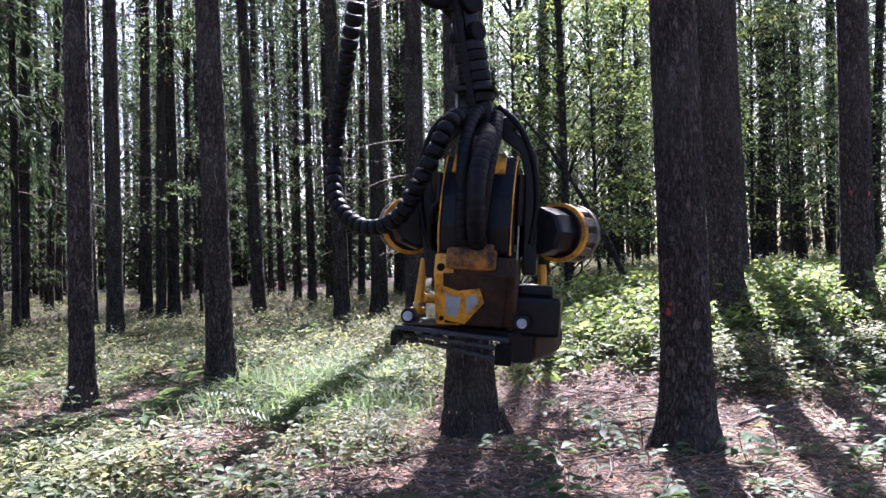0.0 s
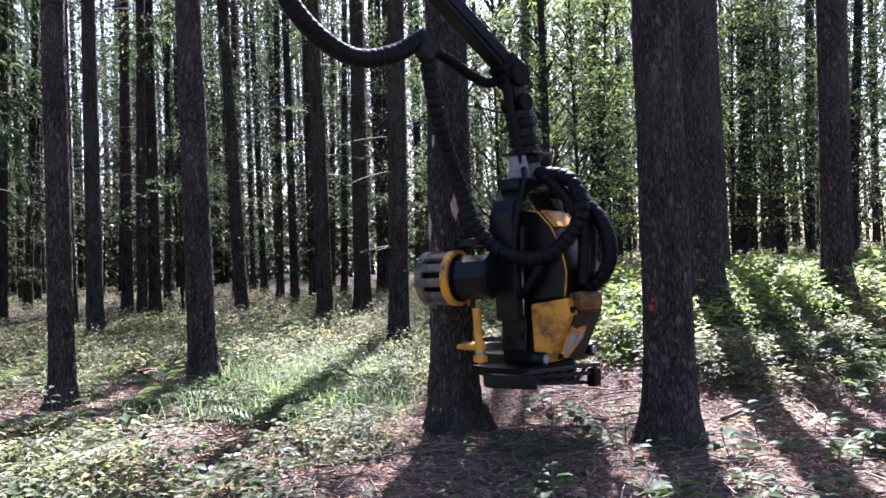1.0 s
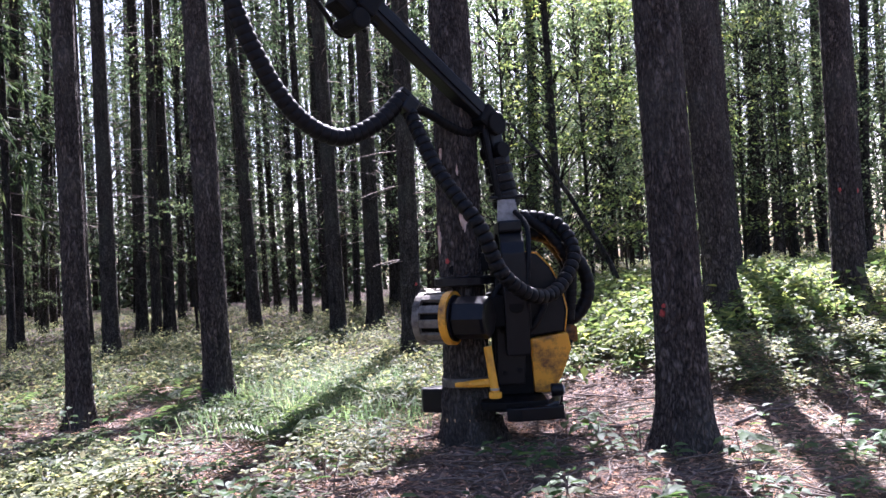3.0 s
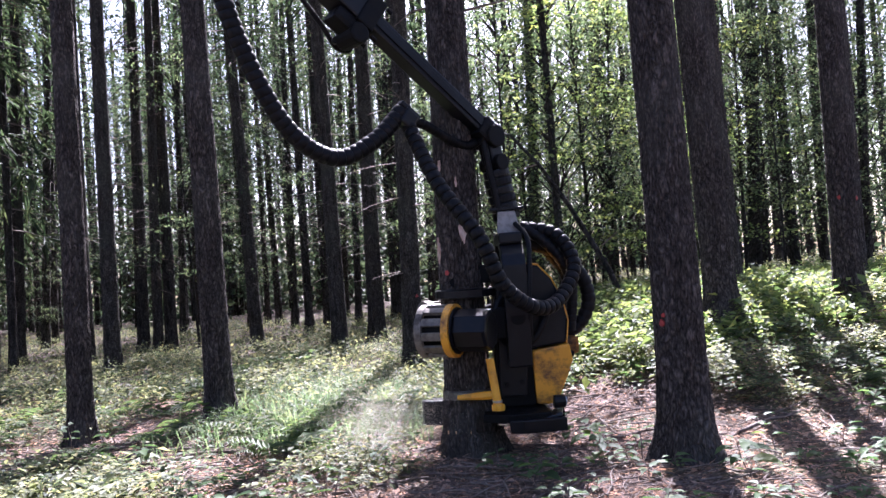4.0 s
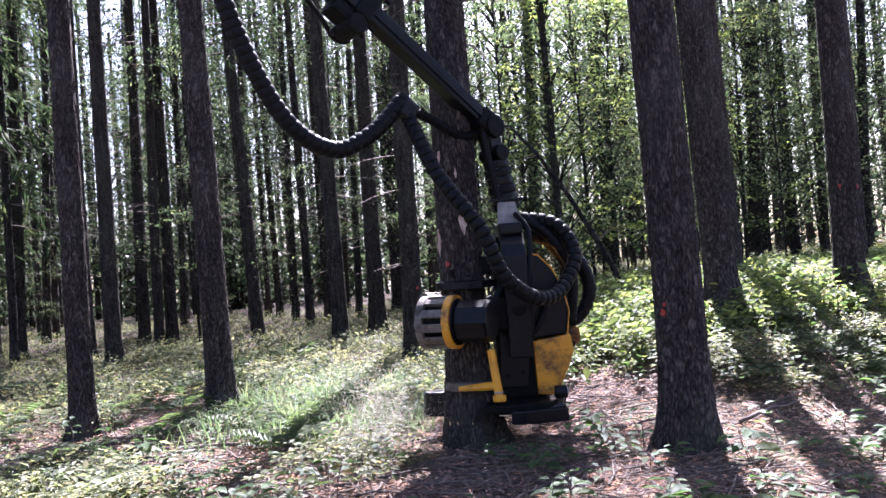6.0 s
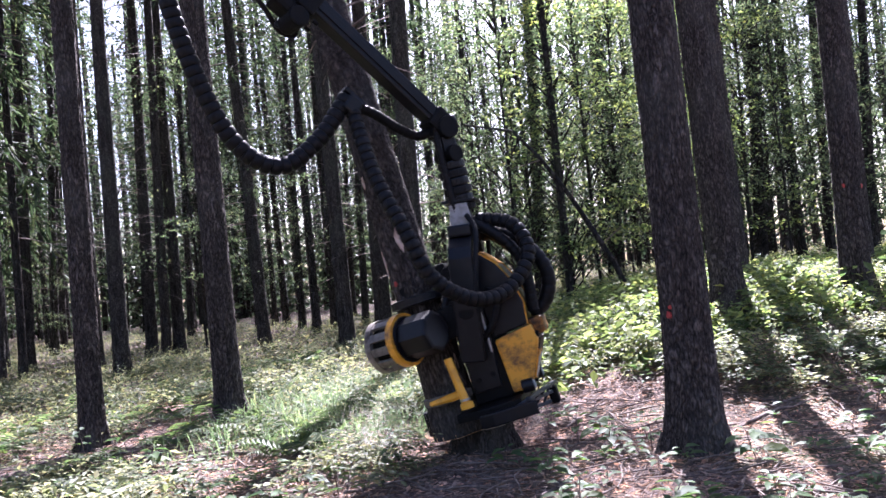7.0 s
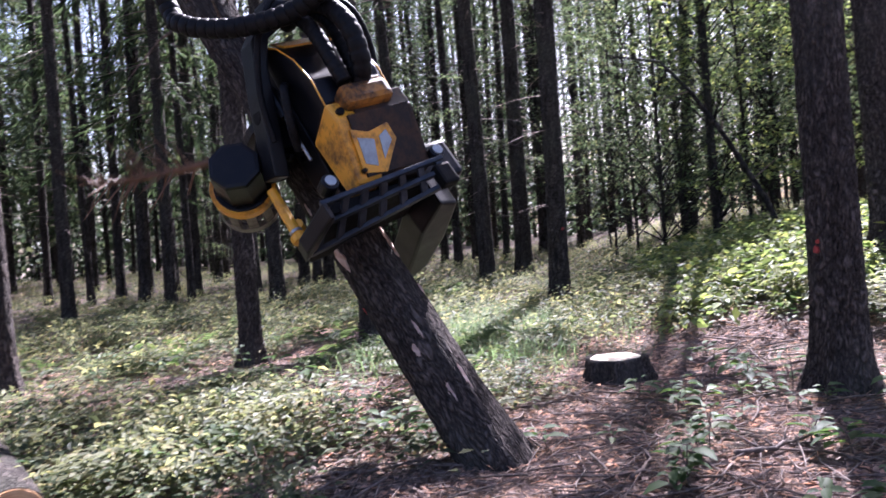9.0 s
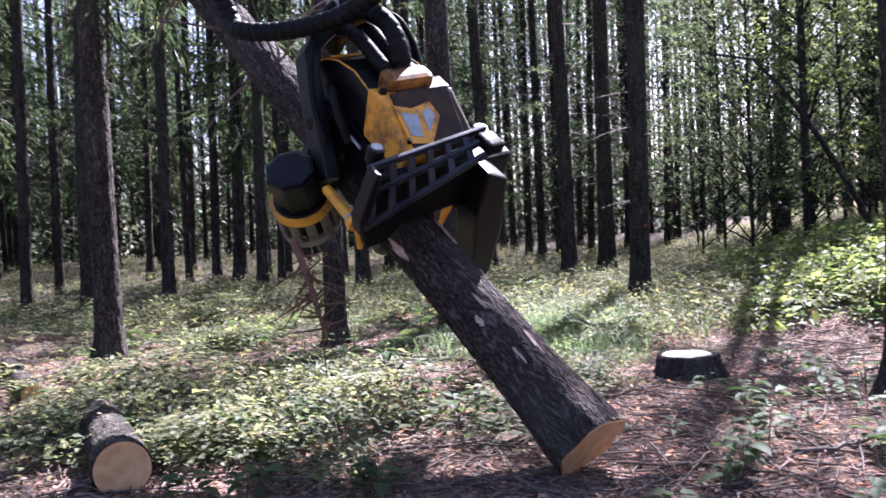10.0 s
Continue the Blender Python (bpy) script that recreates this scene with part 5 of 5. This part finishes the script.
def build_boom():
    """Origin at the tip; the boom runs along local +z, its underside is local +x."""
    ob = tagged(new("crane_boom"), "black telescopic crane boom with hose bracket", "crane boom")
    bm = bmesh.new()
    box(bm, -0.072, 0.072, -0.072, 0.072, 0.02, 1.8, None, 0.012)
    for y in (-0.077, 0.077):
        box(bm, -0.03, 0.03, y - 0.008, y + 0.008, 0.1, 1.7, None, 0.003)
    part("extension", bm, BLACK, ob, "glossy black inner boom")
    bm = bmesh.new()
    box(bm, -0.125, 0.125, -0.112, 0.112, 1.50, 6.2, None, 0.02)
    outer = part("outer_boom", bm, BLACK, ob)
    bm = bmesh.new()
    box(bm, -0.148, 0.148, -0.135, 0.135, 1.42, 1.58, None, 0.02)
    for x in (-0.15, 0.15):
        for y in (-0.08, 0.08):
            disc(bm, (x, y, 1.37), (0, 0, 1), 0.018, 0.05, 8)
    part("collar", bm, BLACK_DULL, outer)
    bm = bmesh.new()
    box(bm, 0.12, 0.25, -0.10, 0.10, 1.46, 1.74, None, 0.04)
    disc(bm, (0.22, 0, 1.50), (0, 1, 0), 0.085, 0.26, 16, bevel=0.02)
    part("joint_housing", bm, BLACK_DULL, outer)
    for x, y, z in ((0.20, -0.14, 1.44), (0.27, -0.13, 1.56), (0.13, -0.15, 1.60), (0.05, -0.15, 1.50)):
        bm = bmesh.new()
        disc(bm, (x, y, z), (0.2, 1, 0.1), 0.030, 0.07, 10, bevel=0.006)
        part("hose_fitting", bm, BLACK, outer)
    bm = bmesh.new()
    ribbed(bm, [(0.10, -0.13, 1.46), (0.20, -0.20, 1.40), (0.28, -0.17, 1.52), (0.24, -0.14, 1.70), (0.14, -0.15, 2.1)], 0.022, 8)
    part("joint_hose", bm, RUBBER, outer, smooth=True)
    bm = bmesh.new()
    box(bm, -0.09, 0.11, -0.10, 0.10, -0.10, 0.14, None, 0.03)
    disc(bm, (0.02, 0, -0.03), (0, 1, 0), 0.10, 0.24, 18, bevel=0.015)
    part("tip", bm, BLACK_DULL, ob)
    bm = bmesh.new()
    ribbed(bm, [(0.06, -0.02, 0.02), (0.20, -0.05, 0.10), (0.27, -0.06, 0.28), (0.33, -0.06, 0.55), (0.42, -0.05, 0.72)], 0.042)
    arm = part("hose_arm", bm, BLACK_DULL, ob, smooth=True)
    bm = bmesh.new()
    box(bm, 0.35, 0.50, -0.10, 0.02, 0.66, 0.80, None, 0.02)
    box(bm, 0.33, 0.37, -0.08, 0.00, 0.64, 0.86, None, 0.01)
    part("hose_clamp", bm, BLACK, arm, "black hose clamp")
    return ob


rotator, boom = build_rotator(), build_boom()


def build_hose(name, label, count, radius, length, notch):
    """A sleeved hose in short rigid links."""
    ob = tagged(new(name), label, "hydraulic hose")
    bm = bmesh.new()
    l = length / count * 1.12
    pts = [(0, 0, -l / 2 + l * k / 7) for k in range(8)]
    tube(bm, pts, [radius * s for s in (notch, 0.98, 1.02, 1.03, 1.03, 1.02, 0.98, notch)], 14)
    me = to_mesh("hose_link", bm, RUBBER)
    return ob, [part("hose_link", me, None, ob) for _ in range(count)]


feed_hose = build_hose("feed_hose", "thick black sleeved hose sagging from the boom", 40, 0.070, 2.6, 0.94)
drop_hose = build_hose("drop_hose", "thick black sleeved hose looping down to the head", 46, 0.062, 3.0, 0.86)

# ---------------------------------------------------------------- sawdust and a torn-off branch


def build_sawdust(seed):
    rng = np.random.RandomState(seed)
    n = 7000
    P = rng.normal(0, 1, (n, 3)) * [0.24, 0.16, 0.15]
    Wy = unit(rng.normal(0, 1, (n, 3)))
    L = rng.uniform(0.002, 0.0065, n)
    me = leaves_to_mesh("sawdust", P, Wy, unit(rng.normal(0, 1, (n, 3))), L, L * 0.8, SAWDUST)
    return tagged(new("sawdust_puff", me), "pale sawdust thrown out by the saw", "sawdust", "sawdust puffs", kind="stuff")


SAWDUST = leaf_material("sawdust", (0.62, 0.55, 0.47), (0.80, 0.75, 0.68), (0.9, 0.9, 0.9))
puffs = [build_sawdust(200 + i) for i in range(13)]


def build_branch():
    ob = tagged(new("torn_branch"), "dry brown branch torn off by the knives", "branch")
    bm = bmesh.new()
    pts = [(0, 0, 0), (0.02, 0.01, 0.25), (0.0, 0.03, 0.55), (0.04, 0.0, 0.85)]
    tube(bm, pts, [0.030, 0.026, 0.018, 0.008], 7)
    part("stem", bm, RESIN, ob)
    rng = random.Random(3)
    bm = bmesh.new()
    for k in range(46):
        z, a, l = rng.uniform(0.15, 0.8), rng.uniform(0, 6.28), rng.uniform(0.08, 0.3)
        p = Vector((0.015, 0.015, z))
        tube(bm, [p, p + Vector((math.cos(a) * l, math.sin(a) * l, l * 0.5))], [0.008, 0.003], 4)
    tagged(part("side_twig", bm, RESIN, ob), kind="stuff")
    return ob


branch = build_branch()

# ---------------------------------------------------------------- what moves

# seconds, foot of the gripped trunk x y z, lean of the trunk x y, turn of the head in degrees
HEAD = [
    (0.0, 0.255, 6.430, 0.935, 0.085, -0.03, -100),
    (0.5, 0.440, 6.620, 0.615, 0.05, 0.03, -94),
    (0.8, 0.512, 6.975, 0.590, 0.02, 0.00, -65),
    (1.0, 0.484, 7.031, 0.516, 0.00, 0.02, -38),
    (1.5, 0.373, 7.079, 0.405, 0.02, 0.00, -14),
    (2.0, 0.265, 7.121, 0.363, 0.015, 0.00, 3),
    (2.5, 0.165, 7.190, 0.310, 0.015, -0.01, 0),
    (4.0, 0.160, 7.200, 0.290, 0.015, -0.02, 1),
    (6.3, 0.160, 7.200, 0.290, 0.015, -0.02, 1),
    (6.8, 0.020, 7.090, 0.280, -0.160, 0.03, -7),
    (7.0, -0.026, 7.060, 0.270, -0.215, 0.04, -11),
    (7.5, -0.140, 7.120, 0.390, -0.347, 0.05, -56),
    (8.0, -0.562, 6.719, 0.437, -0.400, 0.15, -62),
    (8.5, -1.084, 5.780, 0.926, -0.565, 0.196, -48),
    (9.0, -1.438, 5.104, 1.317, -0.616, 0.26, -46),
    (9.5, -1.553, 5.105, 1.257, -0.800, 0.385, -44),
    (10.0, -1.478, 4.748, 1.307, -1.007, 0.570, -43),
]
# how far the trunk has been fed out below the saw
FEED = [(0.0, 0.0), (8.25, 0.0), (8.5, 0.08), (8.6, 0.30), (8.8, 1.05), (9.0, 1.62), (9.1, 1.65), (10.0, 1.63)]
# opening of the roller arms in degrees
GRIP = [(0.0, 46), (0.5, 45), (0.9, 36), (1.2, 12), (1.5, 4), (1.65, 12), (1.88, 40), (2.05, 40), (2.3, 14), (2.5, 0), (10.0, 0)]
# way from the boom's tip towards the machine
BOOM = [(0.0, -0.52, -0.45, 0.72), (0.5, -0.62, -0.35, 0.70), (1.0, -0.74, -0.55, 0.68), (2.5, -0.75, -0.60, 0.69), (6.6, -0.75, -0.60, 0.69), (7.5, -0.60, -0.30, 0.74), (8.0, -0.58, -0.40, 0.71), (10.0, -0.55, -0.50, 0.67)]


def between(rows, t):
    """Smooth value of a table at t."""
    if t <= rows[0][0]:
        return rows[0][1:]
    for k, (a, b) in enumerate(zip(rows, rows[1:])):
        if t <= b[0]:
            p, q = rows[max(k - 1, 0)], rows[min(k + 2, len(rows) - 1)]
            h = b[0] - a[0]
            u = (t - a[0]) / h
            out = []
            for i in range(1, len(a)):
                ma = (b[i] - p[i]) / (b[0] - p[0]) if (b[i] - a[i]) * (a[i] - p[i]) > 0 else 0.0
                mb = (q[i] - a[i]) / (q[0] - a[0]) if (q[i] - b[i]) * (b[i] - a[i]) > 0 else 0.0
                out.append(a[i] * (2 * u ** 3 - 3 * u * u + 1) + ma * h * (u ** 3 - 2 * u * u + u) + b[i] * (3 * u * u - 2 * u ** 3) + mb * h * (u ** 3 - u * u))
            return out
    return rows[-1][1:]


def head_pose(t):
    x, y, z, lx, ly, yaw = between(HEAD, t)
    lean = Vector((0, 0, 1)).rotation_difference(Vector((lx, ly, 1)).normalized()).to_matrix().to_4x4()
    return Matrix.Translation((x, y, z)) @ lean @ Matrix.Rotation(radians(yaw), 4, 'Z')


def frame_pose(t):
    """The yoke in the head's space: it hangs upright while the head tips."""
    x, y, z, lx, ly, yaw = between(HEAD, t)
    f = 0.12
    want = Vector((0, 0, 1)).rotation_difference(Vector((lx * f, ly * f, 1)).normalized()).to_matrix().to_4x4() @ Matrix.Rotation(radians(yaw), 4, 'Z')
    rel = head_pose(t).to_3x3().inverted().to_4x4() @ want
    return Matrix.Translation((0.44, 0, 0.88)) @ rel


def axes(o, z, down):
    z = Vector(z).normalized()
    x = (Vector(down) - z * Vector(down).dot(z)).normalized()
    y = z.cross(x)
    m = Matrix((x, y, z)).transposed().to_4x4()
    m.translation = o
    return m


def yoke_top(t):
    return head_pose(t) @ frame_pose(t) @ Vector((0, 0, 0.94))


# how far the boom's tip runs ahead of the swinging head, to the side and up
SWING = [(0.0, 0.0, 0.0), (7.2, 0.0, 0.0), (7.6, -0.06, 0.02), (8.0, -0.28, 0.16), (8.5, -0.22, 0.14), (10.0, -0.12, 0.08)]


def tip_at(t):
    way = Vector(between(BOOM, t)).normalized()
    side, up = between(SWING, t)
    return yoke_top(t) + Vector((way.x * 0.18 + side, way.y * 0.14, 0.67 + up))


def boom_pose(t):
    return axes(tip_at(t), between(BOOM, t), (0, 0, -1))


def rotator_pose(t):
    tip, low = tip_at(t), yoke_top(t)
    return axes(tip, tip - low, between(BOOM, t))


def hose_rows(points, count, times):
    """Poses of the links of a hose along a curve that is given at each time."""
    rows = [[] for _ in range(count)]
    for t in times:
        P = points(t)
        path, n = [], len(P)
        for i in range(n - 1):
            p0, p1, p2, p3 = P[max(i - 1, 0)], P[i], P[i + 1], P[min(i + 2, n - 1)]
            for k in range(12):
                u = k / 12
                path.append(0.5 * ((2 * p1) + (p2 - p0) * u + (2 * p0 - 5 * p1 + 4 * p2 - p3) * u * u + (3 * p1 - p0 - 3 * p2 + p3) * u ** 3))
        path.append(P[-1])
        run = [0.0]
        for a, b in zip(path, path[1:]):
            run.append(run[-1] + (b - a).length)
        for k in range(count):
            s = run[-1] * (k + 0.5) / count
            j = max(i for i in range(len(run) - 1) if run[i] <= s)
            f = (s - run[j]) / max(1e-6, run[j + 1] - run[j])
            p = path[j].lerp(path[j + 1], f)
            d = (path[min(j + 2, len(path) - 1)] - path[max(j - 1, 0)]).normalized()
            rows[k].append((t, Matrix.Translation(p) @ Vector((0, 0, 1)).rotation_difference(d).to_matrix().to_4x4()))
    return rows


SLACK = [(0.0, 0.70), (1.0, 0.62), (4.0, 0.85), (6.5, 0.85), (7.5, 1.25), (8.0, 1.15), (10.0, 1.15)]


def feed_points(t):
    m = boom_pose(t)
    a, b = m @ Vector((0.38, -0.05, 0.80)), m @ Vector((0.30, -0.25, 2.75))
    sag = Vector((-0.12, 0, -1)) * between(SLACK, t)[0]
    return [a, a.lerp(b, 0.14) + sag * 0.50, a.lerp(b, 0.34) + sag * 0.95, a.lerp(b, 0.58) + sag * 1.02, a.lerp(b, 0.82) + sag * 0.62, b]


SPREAD = [(0.0, 1.25), (0.5, 1.0), (0.8, 0.85), (1.0, 0.6), (1.5, 0.75), (2.0, 0.95), (6.5, 1.0), (7.5, 1.0), (8.0, 1.0), (10.0, 1.0)]
LIFT = [(0.0, -0.14), (0.5, -0.10), (1.0, 0.0), (6.5, 0.0), (7.5, 0.10), (8.5, 0.45), (10.0, 0.60)]


def drop_points(t):
    m, h = boom_pose(t), head_pose(t) @ frame_pose(t)
    a = m @ Vector((0.44, -0.05, 0.70))
    up = between(LIFT, t)[0]
    wide = between(SPREAD, t)[0]
    rest = [h @ Vector((p[0], p[1] * wide + 0.25 * up, p[2] + up * (0.9 - p[2]))) for p in ((-0.30, -0.92, 0.66), (-0.14, -0.88, 0.28), (0.12, -0.66, 0.08), (0.36, -0.40, 0.12), (0.54, -0.20, 0.40), (0.42, -0.08, 0.68), (0.12, -0.02, 0.76))]
    return [a, a.lerp(rest[0], 0.45) + Vector((-0.02, -0.05, -0.08))] + rest


def motions():
    busy = [0.1 * k for k in range(0, 28)] + [3.2, 3.8, 4.5, 5.2, 6.0] + [6.3 + 0.1 * k for k in range(0, 38)]
    walk(head, [(t, head_pose(t)) for t in busy])
    walk(tilt_frame, [(t, frame_pose(t)) for t in busy])
    for arm, s in zip(roller_arms, (-1, 1)):
        walk(arm, [(t, Matrix.Translation((0.34, (0.21 - 0.003 * between(GRIP, t)[0]) * s, 0.81)) @ Matrix.Rotation(radians(-between(GRIP, t)[0] * s), 4, 'Z')) for t in (0, 0.5, 0.9, 1.05, 1.2, 1.35, 1.5, 1.65, 1.75, 1.88, 2.05, 2.15, 2.3, 2.4, 2.5, 6.0, 10.0)])
    grip = head_pose(6.3)
    stand = Matrix.Translation((0, 0, 0.045))
    walk(felled, [(t, (grip if t < 6.3 else head_pose(t)) @ Matrix.Translation((0, 0, -between(FEED, t)[0])) @ stand) for t in busy])
    walk(rotator, [(t, rotator_pose(t)) for t in busy])
    walk(boom, [(t, boom_pose(t)) for t in busy])
    sparse = [t for k, t in enumerate(busy) if k % 2 == 0 or t > 9.95]
    for (ob, links), points in ((feed_hose, feed_points), (drop_hose, drop_points)):
        for link, rows in zip(links, hose_rows(points, len(links), sparse)):
            walk(link, rows)
    # sawdust leaves the saw, spreads to the side and settles
    o = grip.translation
    for k, p in enumerate(puffs):
        t0 = 3.1 + 0.27 * k
        q = 0.10 * math.sin(k * 2.3)
        rows = [(0.0, pose(o.x, o.y, o.z - 0.95)), (t0, pose(o.x, o.y, o.z - 0.95)), (t0 + 0.1, pose(o.x - 0.45, o.y - 0.12, o.z + 0.10 + q, 0, 10, 20)),
                (t0 + 0.4, pose(o.x - 0.75, o.y - 0.2, o.z + 0.12 + q, 10, 30, 40)), (t0 + 0.9, pose(o.x - 0.95, o.y - 0.3, o.z - 0.34, 4, 8, 60)), (t0 + 1.4, pose(o.x - 0.97, o.y - 0.3, o.z - 0.62, 2, 4, 64)), (10.0, pose(o.x - 0.97, o.y - 0.3, o.z - 0.62, 2, 4, 64))]
        walk(p, rows)
    # the branch hangs on the trunk, is torn off, flies to the side and drops
    def on_trunk(t):
        return head_pose(t) @ Matrix.Translation((0, 0, -between(FEED, t)[0])) @ pose(-0.10, -0.05, 4.7, 0, -75, 0)
    rows = [(t, (on_trunk(t) if t > 6.3 else on_trunk(6.3))) for t in busy if t <= 8.81]
    rows += [(9.0, axes((-2.26, 4.79, 2.01), (-0.97, -0.24, -0.10), (0.3, 0.9, -0.2))),
             (9.2, axes((-2.51, 4.59, 1.85), (-0.71, -0.68, -0.20), (0.3, 0.9, -0.2))),
             (9.4, axes((-2.35, 4.55, 1.52), (-0.21, -0.52, -0.83), (0.3, 0.9, -0.2))),
             (9.6, axes((-2.14, 4.50, 1.34), (0.37, -0.54, -0.76), (0.3, 0.9, -0.2))),
             (9.8, axes((-2.18, 4.43, 1.36), (0.44, -0.58, -0.69), (0.3, 0.9, -0.2))),
             (10.0, axes((-2.23, 4.37, 1.40), (0.47, -0.58, -0.67), (0.3, 0.9, -0.2)))]
    walk(branch, rows)


motions()
